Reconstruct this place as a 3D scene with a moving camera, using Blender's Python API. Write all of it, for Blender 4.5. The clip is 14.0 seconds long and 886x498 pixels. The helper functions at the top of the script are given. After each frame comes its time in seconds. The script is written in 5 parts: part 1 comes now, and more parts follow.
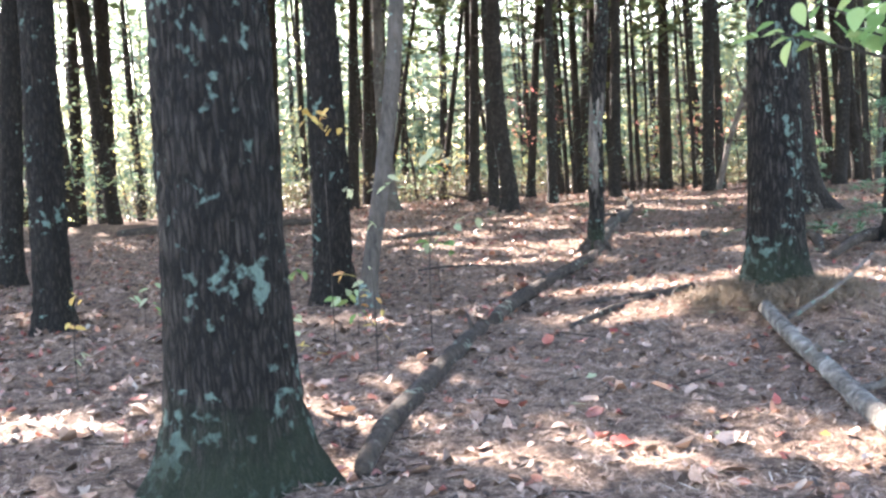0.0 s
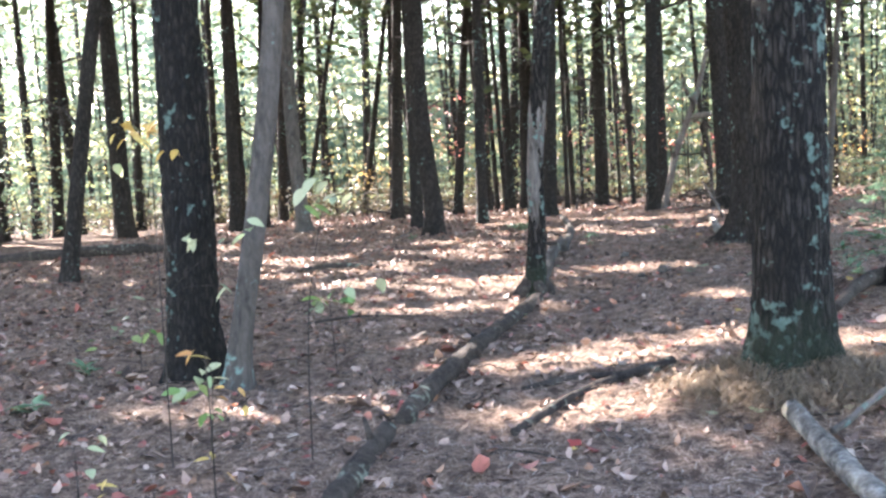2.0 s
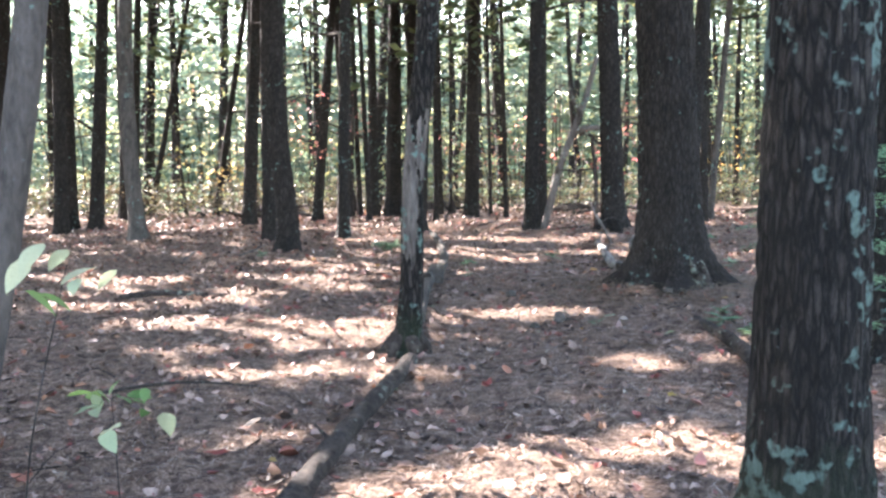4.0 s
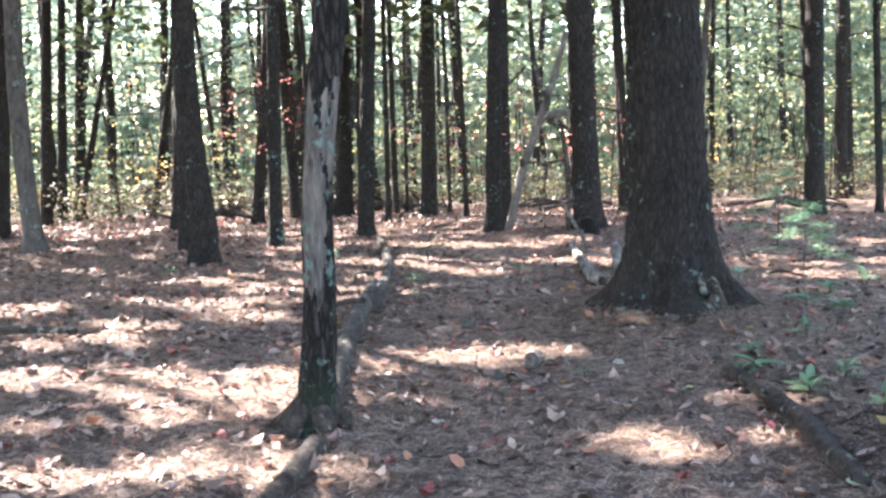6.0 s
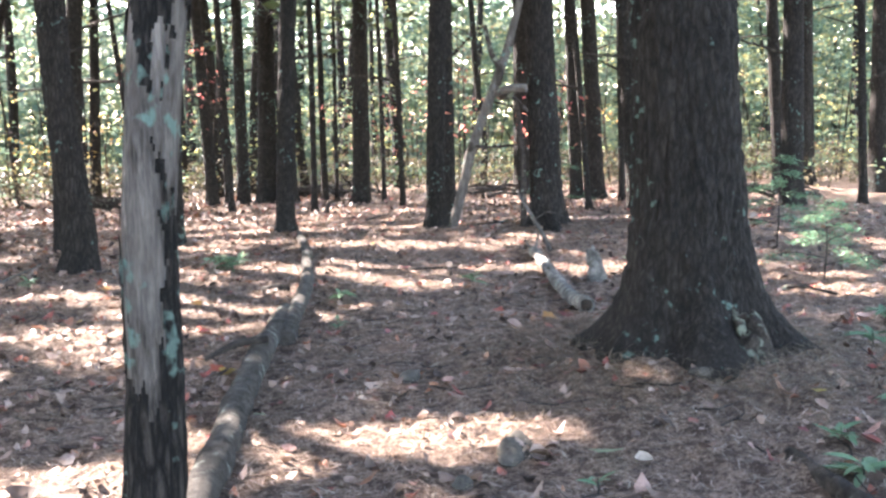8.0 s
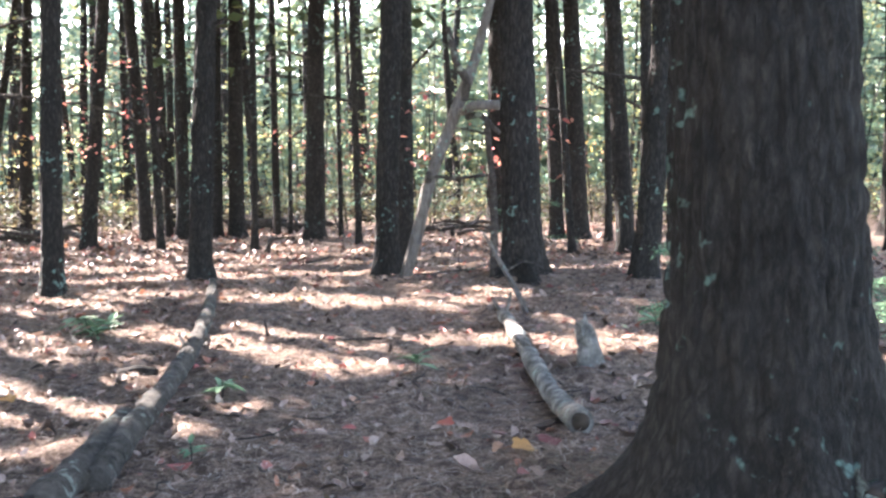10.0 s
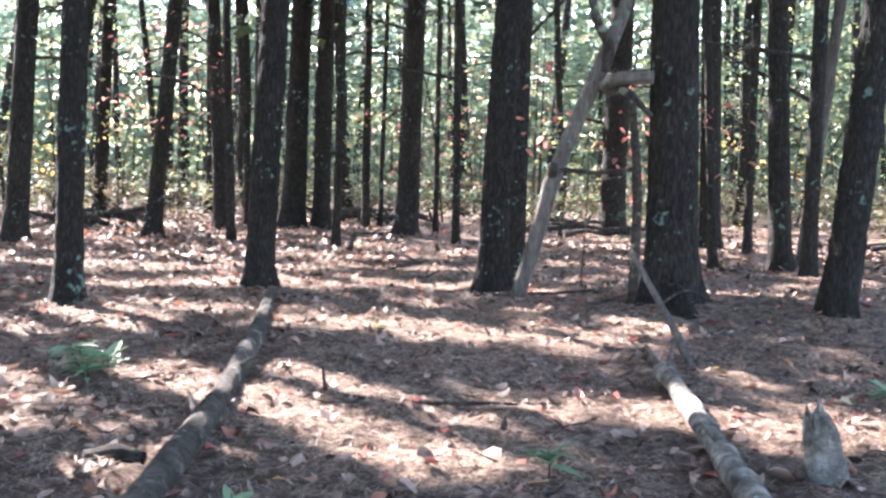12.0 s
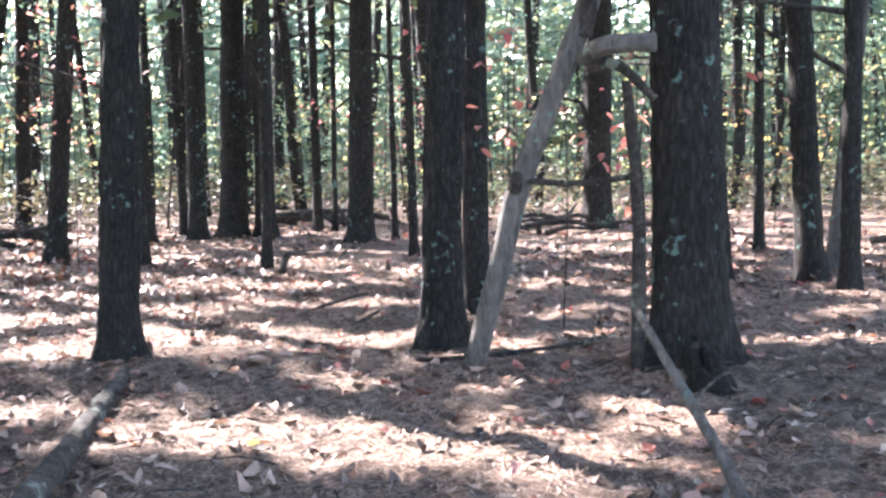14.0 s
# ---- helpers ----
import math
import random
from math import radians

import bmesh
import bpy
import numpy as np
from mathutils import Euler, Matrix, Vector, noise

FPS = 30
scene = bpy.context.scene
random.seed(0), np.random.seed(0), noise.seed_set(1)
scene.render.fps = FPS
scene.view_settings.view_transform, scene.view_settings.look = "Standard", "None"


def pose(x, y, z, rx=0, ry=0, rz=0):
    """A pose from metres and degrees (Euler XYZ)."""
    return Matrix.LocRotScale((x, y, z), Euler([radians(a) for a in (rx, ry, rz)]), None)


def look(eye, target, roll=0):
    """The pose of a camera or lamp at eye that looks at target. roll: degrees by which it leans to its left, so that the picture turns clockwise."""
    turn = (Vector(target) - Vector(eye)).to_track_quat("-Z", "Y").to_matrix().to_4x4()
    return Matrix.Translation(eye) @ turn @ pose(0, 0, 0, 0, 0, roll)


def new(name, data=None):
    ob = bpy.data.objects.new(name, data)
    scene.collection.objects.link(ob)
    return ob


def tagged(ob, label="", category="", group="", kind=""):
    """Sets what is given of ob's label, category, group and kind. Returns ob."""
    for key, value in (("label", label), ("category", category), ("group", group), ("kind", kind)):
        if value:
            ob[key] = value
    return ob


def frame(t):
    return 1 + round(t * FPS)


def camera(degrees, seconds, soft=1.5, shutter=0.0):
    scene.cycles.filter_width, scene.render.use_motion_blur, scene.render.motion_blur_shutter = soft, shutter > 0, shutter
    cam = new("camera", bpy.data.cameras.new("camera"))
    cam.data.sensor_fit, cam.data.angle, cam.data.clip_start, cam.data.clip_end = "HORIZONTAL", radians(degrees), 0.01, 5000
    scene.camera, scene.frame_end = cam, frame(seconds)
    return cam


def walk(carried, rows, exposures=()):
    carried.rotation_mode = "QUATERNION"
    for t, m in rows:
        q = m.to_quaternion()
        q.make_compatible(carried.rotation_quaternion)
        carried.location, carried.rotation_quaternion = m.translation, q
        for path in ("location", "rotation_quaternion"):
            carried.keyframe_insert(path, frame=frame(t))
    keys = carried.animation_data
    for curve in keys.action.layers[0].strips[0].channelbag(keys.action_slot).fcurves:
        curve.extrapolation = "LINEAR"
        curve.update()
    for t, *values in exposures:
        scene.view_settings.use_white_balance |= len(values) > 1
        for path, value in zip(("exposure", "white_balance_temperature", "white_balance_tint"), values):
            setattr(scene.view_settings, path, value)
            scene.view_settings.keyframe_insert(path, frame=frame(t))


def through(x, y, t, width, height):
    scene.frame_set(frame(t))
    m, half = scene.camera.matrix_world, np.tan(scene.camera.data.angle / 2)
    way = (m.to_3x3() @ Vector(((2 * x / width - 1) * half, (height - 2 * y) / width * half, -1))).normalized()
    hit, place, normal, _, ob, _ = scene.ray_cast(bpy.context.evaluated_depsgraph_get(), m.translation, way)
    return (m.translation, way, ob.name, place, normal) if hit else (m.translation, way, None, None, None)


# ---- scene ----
cam = camera(43.1, 14.0, soft=2.6)
EXPOSURE = 4.04
PATH = [
    (0, (0.333, -3.321, 1.363), (0.023, -1.354, 1.176), -3.7),
    (0.5, (0.377, -2.611, 1.368), (0.27, -0.624, 1.167), -3.8),
    (1, (0.288, -2.049, 1.329), (0.117, -0.066, 1.132), -4.3),
    (1.5, (0.206, -1.543, 1.41), (0.06, 0.443, 1.223), -2.5),
    (2, (0.182, -0.903, 1.45), (-0.001, 1.081, 1.269), -3.5),
    (2.5, (0.08, -0.339, 1.49), (-0.041, 1.642, 1.246), -2.0),
    (3, (0.035, 0.192, 1.489), (0.08, 2.171, 1.206), -1.7),
    (3.5, (0.106, 0.777, 1.607), (0.153, 2.754, 1.312), -2.2),
    (4, (0.063, 1.34, 1.6), (0.129, 3.33, 1.404), -0.8),
    (4.2, (0.061, 1.542, 1.6), (0.151, 3.531, 1.412), -2.3),
    (6.3, (0.445, 4.273, 1.48), (0.59, 6.257, 1.272), -1.2),
    (6.5, (0.479, 4.521, 1.432), (0.659, 6.502, 1.226), 0.5),
    (7, (0.54, 5.124, 1.449), (0.783, 7.08, 1.109), -0.6),
    (7.5, (0.663, 5.793, 1.505), (0.936, 7.74, 1.133), -2.6),
    (8, (0.551, 6.379, 1.49), (0.795, 8.349, 1.246), -1.3),
    (8.2, (0.532, 6.619, 1.513), (0.804, 8.592, 1.337), -2.3),
    (10.3, (1.19, 9.423, 1.308), (1.464, 11.395, 1.12), 0.1),
    (10.5, (1.166, 9.653, 1.257), (1.36, 11.635, 1.079), -0.0),
    (11, (1.127, 10.243, 1.299), (1.319, 12.224, 1.106), 1.2),
    (11.5, (1.247, 10.933, 1.312), (1.444, 12.911, 1.087), 0.9),
    (12, (1.27, 11.579, 1.304), (1.393, 13.564, 1.098), 1.7),
    (12.5, (1.345, 12.145, 1.306), (1.494, 14.126, 1.082), -2.3),
    (13, (1.51, 12.851, 1.4), (1.732, 14.828, 1.201), 1.1),
    (13.5, (1.618, 13.498, 1.462), (1.829, 15.478, 1.273), 2.4),
    (14, (1.773, 14.176, 1.408), (1.924, 16.156, 1.17), -0.9),
]
walk(cam, [(t, look(eye, at, roll)) for t, eye, at, roll in PATH], exposures=[(t, EXPOSURE + e, k, 18) for t, e, k in ((0, 0.05, 7000), (3.5, 0.0, 6680), (6.5, 0.06, 6650), (8, 0.2, 6800), (11, 0.1, 6480), (12, -0.08, 6300), (14, 0.08, 6150))])

# ---- world, sun, exposure ----
SUN_EL, SUN_AZ = 37.0, 41.0          # elevation; degrees from +y towards -x
TO_SUN = Vector((-math.sin(radians(SUN_AZ)) * math.cos(radians(SUN_EL)),
                 math.cos(radians(SUN_AZ)) * math.cos(radians(SUN_EL)), math.sin(radians(SUN_EL))))
world = bpy.data.worlds.new("sky")
scene.world = world
world.use_nodes = True
wn = world.node_tree
sky = wn.nodes.new("ShaderNodeTexSky")
sky.sky_type = 'NISHITA'
sky.sun_disc = False
sky.sun_elevation = radians(SUN_EL)
sky.sun_rotation = radians(-SUN_AZ)
sky.air_density, sky.dust_density, sky.ozone_density = 1.0, 1.0, 1.0
wn.links.new(sky.outputs[0], wn.nodes["Background"].inputs[0])
wn.nodes["Background"].inputs[1].default_value = 0.15
sun_data = bpy.data.lights.new("sun", 'SUN')
sun_data.energy, sun_data.angle, sun_data.color = 3.4, radians(0.5), (1.0, 0.955, 0.90)
sun = new("sun", sun_data)
sun.matrix_world = look(TO_SUN * 60, (0, 0, 0))


# ---- materials ----
def node(nt, kind, **inputs):
    n = nt.nodes.new("ShaderNode" + kind)
    for key, value in inputs.items():
        sock = n.inputs[int(key[1:])] if key[0] == "i" and key[1:].isdigit() else n.inputs[key]
        if isinstance(value, bpy.types.NodeSocket):
            nt.links.new(value, sock)
        else:
            sock.default_value = value
    return n


def material(name, rough=0.9):
    m = bpy.data.materials.new(name)
    m.use_nodes = True
    nt = m.node_tree
    b = nt.nodes["Principled BSDF"]
    b.inputs["Roughness"].default_value = rough
    b.inputs["Specular IOR Level"].default_value = 0.25
    return m, nt, b


def coords(nt, scale=(1, 1, 1)):
    tc = nt.nodes.new("ShaderNodeTexCoord")
    return node(nt, "Mapping", i0=tc.outputs["Object"], Scale=scale).outputs[0]


def noise_tex(nt, vec, scale, detail=4.0, rough=0.6, distort=0.0):
    n = node(nt, "TexNoise", Scale=scale, Detail=detail, Roughness=rough, Distortion=distort)
    nt.links.new(vec, n.inputs["Vector"])
    return n.outputs["Fac"]


def ramp(nt, fac, stops):
    n = nt.nodes.new("ShaderNodeValToRGB")
    el = n.color_ramp.elements
    while len(el) < len(stops):
        el.new(0.5)
    for e, (p, c) in zip(el, stops):
        e.position, e.color = p, (c if len(c) == 4 else (*c, 1))
    nt.links.new(fac, n.inputs[0])
    return n.outputs[0]


def mix(nt, fac, a, b, how='MIX'):
    n = nt.nodes.new("ShaderNodeMix")
    n.data_type, n.blend_type = 'RGBA', how
    for sock, v in ((n.inputs[0], fac), (n.inputs[6], a), (n.inputs[7], b)):
        if isinstance(v, bpy.types.NodeSocket):
            nt.links.new(v, sock)
        else:
            sock.default_value = v if isinstance(v, (int, float)) else ((*v, 1) if len(v) == 3 else v)
    return n.outputs[2]


def bump(nt, b, height, strength=0.4, dist=0.01):
    n = node(nt, "Bump", Strength=strength, Distance=dist, Height=height)
    nt.links.new(n.outputs[0], b.inputs["Normal"])


def bark_material(name, dark, light, lichen=0.0, lichen_col=(0.19, 0.29, 0.25), grain=(14, 14, 3.0), plated=0.95, moss=False):
    m, nt, b = material(name, 0.92)
    v, info = coords(nt, grain), nt.nodes.new("ShaderNodeObjectInfo")
    shift = node(nt, "VectorMath", i0=v)
    shift.operation = 'ADD'
    nt.links.new(info.outputs["Location"], shift.inputs[1])
    v = shift.outputs[0]
    streak = noise_tex(nt, v, 1.6, 5, 0.6, 0.5)
    fine = noise_tex(nt, v, 6.0, 5, 0.75)
    col = ramp(nt, streak, [(0.40, dark), (0.50, tuple(0.5 * (p + q) for p, q in zip(dark, light))), (0.62, light)])
    col = mix(nt, 0.5, col, ramp(nt, fine, [(0.35, dark), (0.68, light)]), 'MIX')
    place = node(nt, "VectorMath", i0=coords(nt))
    nt.links.new(info.outputs["Location"], place.inputs[1])
    place = place.outputs[0]
    wide = noise_tex(nt, place, 2.3, 4, 0.7)
    col = mix(nt, ramp(nt, wide, [(0.4, (0, 0, 0)), (0.72, (0.5, 0.5, 0.5))]), col, tuple(c * 1.3 for c in light))
    warp = node(nt, "TexNoise", Scale=0.9, Detail=4.0)
    nt.links.new(v, warp.inputs["Vector"])
    bent = node(nt, "VectorMath", i0=v)
    nt.links.new(warp.outputs["Color"], bent.inputs[1])
    plates = node(nt, "TexVoronoi", Scale=1.0, Randomness=0.9)
    plates.feature = 'DISTANCE_TO_EDGE'
    nt.links.new(bent.outputs[0], plates.inputs["Vector"])
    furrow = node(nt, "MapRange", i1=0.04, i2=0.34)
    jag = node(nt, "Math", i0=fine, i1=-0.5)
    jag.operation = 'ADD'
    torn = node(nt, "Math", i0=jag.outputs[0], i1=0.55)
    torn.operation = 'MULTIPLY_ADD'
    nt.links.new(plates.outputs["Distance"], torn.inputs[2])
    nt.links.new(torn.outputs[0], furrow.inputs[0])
    cell = node(nt, "TexVoronoi", Scale=1.0, Randomness=0.9)
    nt.links.new(bent.outputs[0], cell.inputs["Vector"])
    tone = node(nt, "SeparateXYZ", i0=cell.outputs["Color"]).outputs[0]
    col = mix(nt, plated, col, mix(nt, 1.0, col, ramp(nt, tone, [(0.0, (0.45, 0.43, 0.42)), (1.0, (1.0, 1.0, 1.0))]), 'MULTIPLY'))
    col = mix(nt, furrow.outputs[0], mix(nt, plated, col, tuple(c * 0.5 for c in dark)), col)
    if lichen > 0:
        big = noise_tex(nt, place, 17.0, 2, 0.5, 0.15)
        area = noise_tex(nt, place, 2.6, 3)
        tot = node(nt, "Math", i0=big, i1=area)
        tot.operation = 'ADD'
        edge = 1.27 - 0.13 * lichen
        sub = node(nt, "MapRange", i1=edge - 0.04, i2=edge + 0.07)
        nt.links.new(tot.outputs[0], sub.inputs[0])
        lcol = ramp(nt, fine, [(0.3, tuple(c * 0.55 for c in lichen_col)), (0.7, lichen_col)])
        col = mix(nt, sub.outputs[0], col, lcol)
    if moss:
        up = node(nt, "SeparateXYZ", i0=coords(nt))
        foot = node(nt, "MapRange", i1=0.75, i2=0.0)
        nt.links.new(up.outputs[2], foot.inputs[0])
        grown = node(nt, "Math", i0=foot.outputs[0], i1=noise_tex(nt, place, 7.0, 5, 0.7))
        grown.operation = 'ADD'
        amount = node(nt, "MapRange", i1=0.95, i2=1.35, i4=0.8)
        nt.links.new(grown.outputs[0], amount.inputs[0])
        col = mix(nt, amount.outputs[0], col, ramp(nt, fine, [(0.3, (0.008, 0.013, 0.008)), (0.7, (0.036, 0.054, 0.028))]))
    nt.links.new(col, b.inputs["Base Color"])
    half = node(nt, "Math", i0=furrow.outputs[0], i1=plated)
    half.operation = 'MULTIPLY'
    height = node(nt, "Math", i0=half.outputs[0], i1=fine)
    height.operation = 'ADD'
    bump(nt, b, height.outputs[0], 1.0, 0.03)
    return m


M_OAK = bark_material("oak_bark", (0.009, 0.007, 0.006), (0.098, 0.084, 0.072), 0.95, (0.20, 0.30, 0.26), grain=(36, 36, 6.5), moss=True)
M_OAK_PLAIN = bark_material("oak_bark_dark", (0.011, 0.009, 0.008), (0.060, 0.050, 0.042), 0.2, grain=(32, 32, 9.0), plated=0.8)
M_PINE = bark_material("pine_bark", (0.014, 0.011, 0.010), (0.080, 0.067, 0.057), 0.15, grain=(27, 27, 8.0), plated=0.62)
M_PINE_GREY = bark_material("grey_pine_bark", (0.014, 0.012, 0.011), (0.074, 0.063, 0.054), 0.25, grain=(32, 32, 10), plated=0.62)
M_PALE_TRUNK = bark_material("smooth_grey_bark", (0.03, 0.027, 0.024), (0.13, 0.113, 0.10), 0.15, grain=(8, 8, 3), plated=0.15)
M_LOG = bark_material("log_bark", (0.024, 0.02, 0.017), (0.19, 0.165, 0.142), 0.7, (0.34, 0.36, 0.31), grain=(9, 9, 9), plated=0.4)
M_LOG_DARK = bark_material("rotten_log", (0.016, 0.013, 0.011), (0.135, 0.108, 0.09), 0.5, (0.30, 0.33, 0.26), grain=(10, 10, 10), plated=0.4)
M_PALE_LOG = bark_material("pale_log_bark", (0.035, 0.03, 0.026), (0.62, 0.58, 0.52), 0.3, (0.46, 0.56, 0.50), grain=(6, 6, 6), plated=0.6)
M_BARE_WOOD = bark_material("bare_grey_wood", (0.03, 0.024, 0.02), (0.32, 0.28, 0.25), 0.5, grain=(17, 17, 2.2), plated=0.4)
M_POLE = bark_material("weathered_pole", (0.05, 0.043, 0.037), (0.23, 0.20, 0.176), 0.4, grain=(12, 12, 3), plated=0.25)
M_TWIG = bark_material("dead_twig", (0.06, 0.05, 0.042), (0.19, 0.16, 0.135), 0.0)


def plain_end(name, a, b_):
    m, nt, b = material(name)
    v = coords(nt, (20, 20, 20))
    nt.links.new(ramp(nt, noise_tex(nt, v, 1.5, 5), [(0.3, a), (0.7, b_)]), b.inputs["Base Color"])
    return m


# near-black: painted shade inside the log's hollow end, rotten wood on stumps
M_HOLLOW = plain_end("hollow_shade_and_rot", (0.012, 0.009, 0.007), (0.05, 0.035, 0.025))
M_CUT = plain_end("broken_wood", (0.22, 0.16, 0.11), (0.48, 0.39, 0.29))
M_STONE = plain_end("field_stone", (0.03, 0.025, 0.02), (0.10, 0.085, 0.068))


def leaf_material(name, stops, patch=0.0, through=0.5, gloss=0.5, by_object=False):
    """Leaves: a colour for each leaf, drifting in patches, with light that shines through."""
    m, nt, b = material(name, gloss)
    rnd = nt.nodes.new("ShaderNodeObjectInfo").outputs["Random"] if by_object else nt.nodes.new("ShaderNodeNewGeometry").outputs["Random Per Island"]
    if patch > 0:
        drift = noise_tex(nt, coords(nt), patch, 3, 0.6)
        wide = node(nt, "MapRange", i1=0.30, i2=0.70)
        nt.links.new(drift, wide.inputs[0])
        both = node(nt, "Math", i0=wide.outputs[0], i1=rnd)
        both.operation = 'MULTIPLY_ADD'
        both.inputs[1].default_value = 0.86
        scaled = node(nt, "Math", i0=rnd, i1=0.14)
        scaled.operation = 'MULTIPLY'
        nt.links.new(scaled.outputs[0], both.inputs[2])
        rnd = both.outputs[0]
    col = ramp(nt, rnd, stops)
    spots = noise_tex(nt, coords(nt), 60, 3)
    col = mix(nt, ramp(nt, spots, [(0.45, (0, 0, 0)), (0.8, (0.55, 0.55, 0.55))]), col, (0.10, 0.06, 0.03))
    nt.links.new(col, b.inputs["Base Color"])
    if through > 0:
        tr = node(nt, "BsdfTranslucent", Color=col)
        mx = node(nt, "MixShader", i0=through)
        out = nt.nodes["Material Output"]
        nt.links.new(b.outputs[0], mx.inputs[1])
        nt.links.new(tr.outputs[0], mx.inputs[2])
        nt.links.new(mx.outputs[0], out.inputs[0])
    return m


M_UNDER = leaf_material("understory_leaf", [(0.0, (0.09, 0.15, 0.10)), (0.24, (0.17, 0.27, 0.18)), (0.38, (0.32, 0.39, 0.19)), (0.48, (0.58, 0.51, 0.19)), (0.57, (0.42, 0.43, 0.20)), (0.70, (0.17, 0.26, 0.18)), (0.82, (0.54, 0.32, 0.16)), (0.92, (0.38, 0.36, 0.17)), (1.0, (0.42, 0.17, 0.12))], 0.34, through=0.55)
M_FAR = leaf_material("far_leaf", [(0.0, (0.11, 0.17, 0.13)), (0.35, (0.22, 0.32, 0.24)), (0.55, (0.42, 0.44, 0.25)), (0.7, (0.26, 0.35, 0.26)), (1.0, (0.52, 0.44, 0.23))], 0.22, through=0.6)
M_BRUSH = leaf_material("brush_leaf", [(0.0, (0.05, 0.055, 0.03)), (0.4, (0.14, 0.11, 0.07)), (0.7, (0.22, 0.19, 0.10)), (0.9, (0.16, 0.20, 0.09)), (1.0, (0.36, 0.33, 0.14))], 0.5, through=0.35)
M_CROWN = leaf_material("pine_crown", [(0.0, (0.035, 0.06, 0.03)), (0.6, (0.07, 0.11, 0.05)), (1.0, (0.14, 0.16, 0.06))], 0.0, through=0.3)
M_HEMLOCK = leaf_material("evergreen_needles", [(0.0, (0.08, 0.17, 0.10)), (0.6, (0.16, 0.30, 0.18)), (1.0, (0.28, 0.42, 0.24))], 0.0, through=0.5)
M_LEAF_GREEN = leaf_material("green_leaf", [(0.0, (0.12, 0.24, 0.08)), (0.5, (0.22, 0.36, 0.13)), (1.0, (0.36, 0.44, 0.18))], by_object=True, through=0.55)
M_LEAF_PALE = leaf_material("pale_green_leaf", [(0.0, (0.26, 0.36, 0.20)), (0.5, (0.42, 0.48, 0.30)), (1.0, (0.55, 0.55, 0.34))], by_object=True, through=0.5)
M_LEAF_YELLOW = leaf_material("yellow_leaf", [(0.0, (0.55, 0.36, 0.10)), (0.5, (0.62, 0.48, 0.16)), (1.0, (0.60, 0.30, 0.12))], by_object=True, through=0.5)
M_LEAF_PLANT = leaf_material("plant_leaf", [(0.0, (0.08, 0.15, 0.08)), (0.5, (0.14, 0.25, 0.14)), (1.0, (0.24, 0.34, 0.20))], by_object=True, through=0.35)
M_LEAF_ORANGE = leaf_material("orange_leaf", [(0.0, (0.46, 0.12, 0.11)), (0.5, (0.50, 0.25, 0.17)), (1.0, (0.52, 0.15, 0.16))], by_object=True, through=0.6)
M_LEAF_RED = leaf_material("red_leaf", [(0.0, (0.16, 0.03, 0.03)), (0.6, (0.28, 0.05, 0.045)), (1.0, (0.42, 0.11, 0.07))], by_object=True, through=0.25)
M_LITTER = leaf_material("dry_leaf", [(0.0, (0.035, 0.025, 0.021)), (0.28, (0.12, 0.08, 0.064)), (0.52, (0.32, 0.21, 0.16)), (0.72, (0.42, 0.30, 0.24)), (0.82, (0.28, 0.07, 0.06)), (0.92, (0.38, 0.19, 0.11)), (1.0, (0.34, 0.285, 0.235))], through=0.12, gloss=0.55)
M_NEEDLE = leaf_material("dry_needle", [(0.0, (0.12, 0.082, 0.06)), (0.5, (0.34, 0.235, 0.18)), (0.85, (0.46, 0.34, 0.27)), (1.0, (0.50, 0.43, 0.36))], through=0.1, gloss=0.5)
M_STRAW = leaf_material("pine_straw", [(0.0, (0.06, 0.043, 0.03)), (0.5, (0.145, 0.104, 0.068)), (1.0, (0.27, 0.20, 0.13))], through=0.1, gloss=0.5)


def ground_material():
    m, nt, b = material("forest_floor", 0.95)
    v = coords(nt)
    a = noise_tex(nt, v, 55, 6, 0.72, 0.5)
    c = noise_tex(nt, v, 13, 5, 0.7)
    w = noise_tex(nt, v, 0.9, 4, 0.6)
    col = ramp(nt, a, [(0.36, (0.035, 0.024, 0.018)), (0.50, (0.30, 0.198, 0.143)), (0.66, (0.54, 0.40, 0.31))])
    col = mix(nt, ramp(nt, c, [(0.45, (0, 0, 0)), (0.58, (0.85, 0.85, 0.85))]), col, (0.075, 0.046, 0.034))
    col = mix(nt, ramp(nt, w, [(0.45, (0, 0, 0)), (0.70, (0.5, 0.5, 0.5))]), col, (0.13, 0.088, 0.066))
    nt.links.new(col, b.inputs["Base Color"])
    both = node(nt, "Math", i0=a, i1=c)
    both.operation = 'ADD'
    bump(nt, b, both.outputs[0], 1.0, 0.06)
    return m


M_GROUND = ground_material()


# ---- shapes ----
def rand01(i, j, seed):
    s = np.sin(i * 127.1 + j * 311.7 + seed * 74.7) * 43758.5453
    return s - np.floor(s)


def vnoise(x, y, seed=0, per=0):
    """Smooth value noise, 0 to 1; per: cells after which x repeats."""
    xi, yi = np.floor(x), np.floor(y)
    fx, fy = x - xi, y - yi
    fx, fy = fx * fx * (3 - 2 * fx), fy * fy * (3 - 2 * fy)
    x0, x1 = (np.mod(xi, per), np.mod(xi + 1, per)) if per else (xi, xi + 1)
    a, b, c, d = rand01(x0, yi, seed), rand01(x1, yi, seed), rand01(x0, yi + 1, seed), rand01(x1, yi + 1, seed)
    return (a * (1 - fx) + b * fx) * (1 - fy) + (c * (1 - fx) + d * fx) * fy


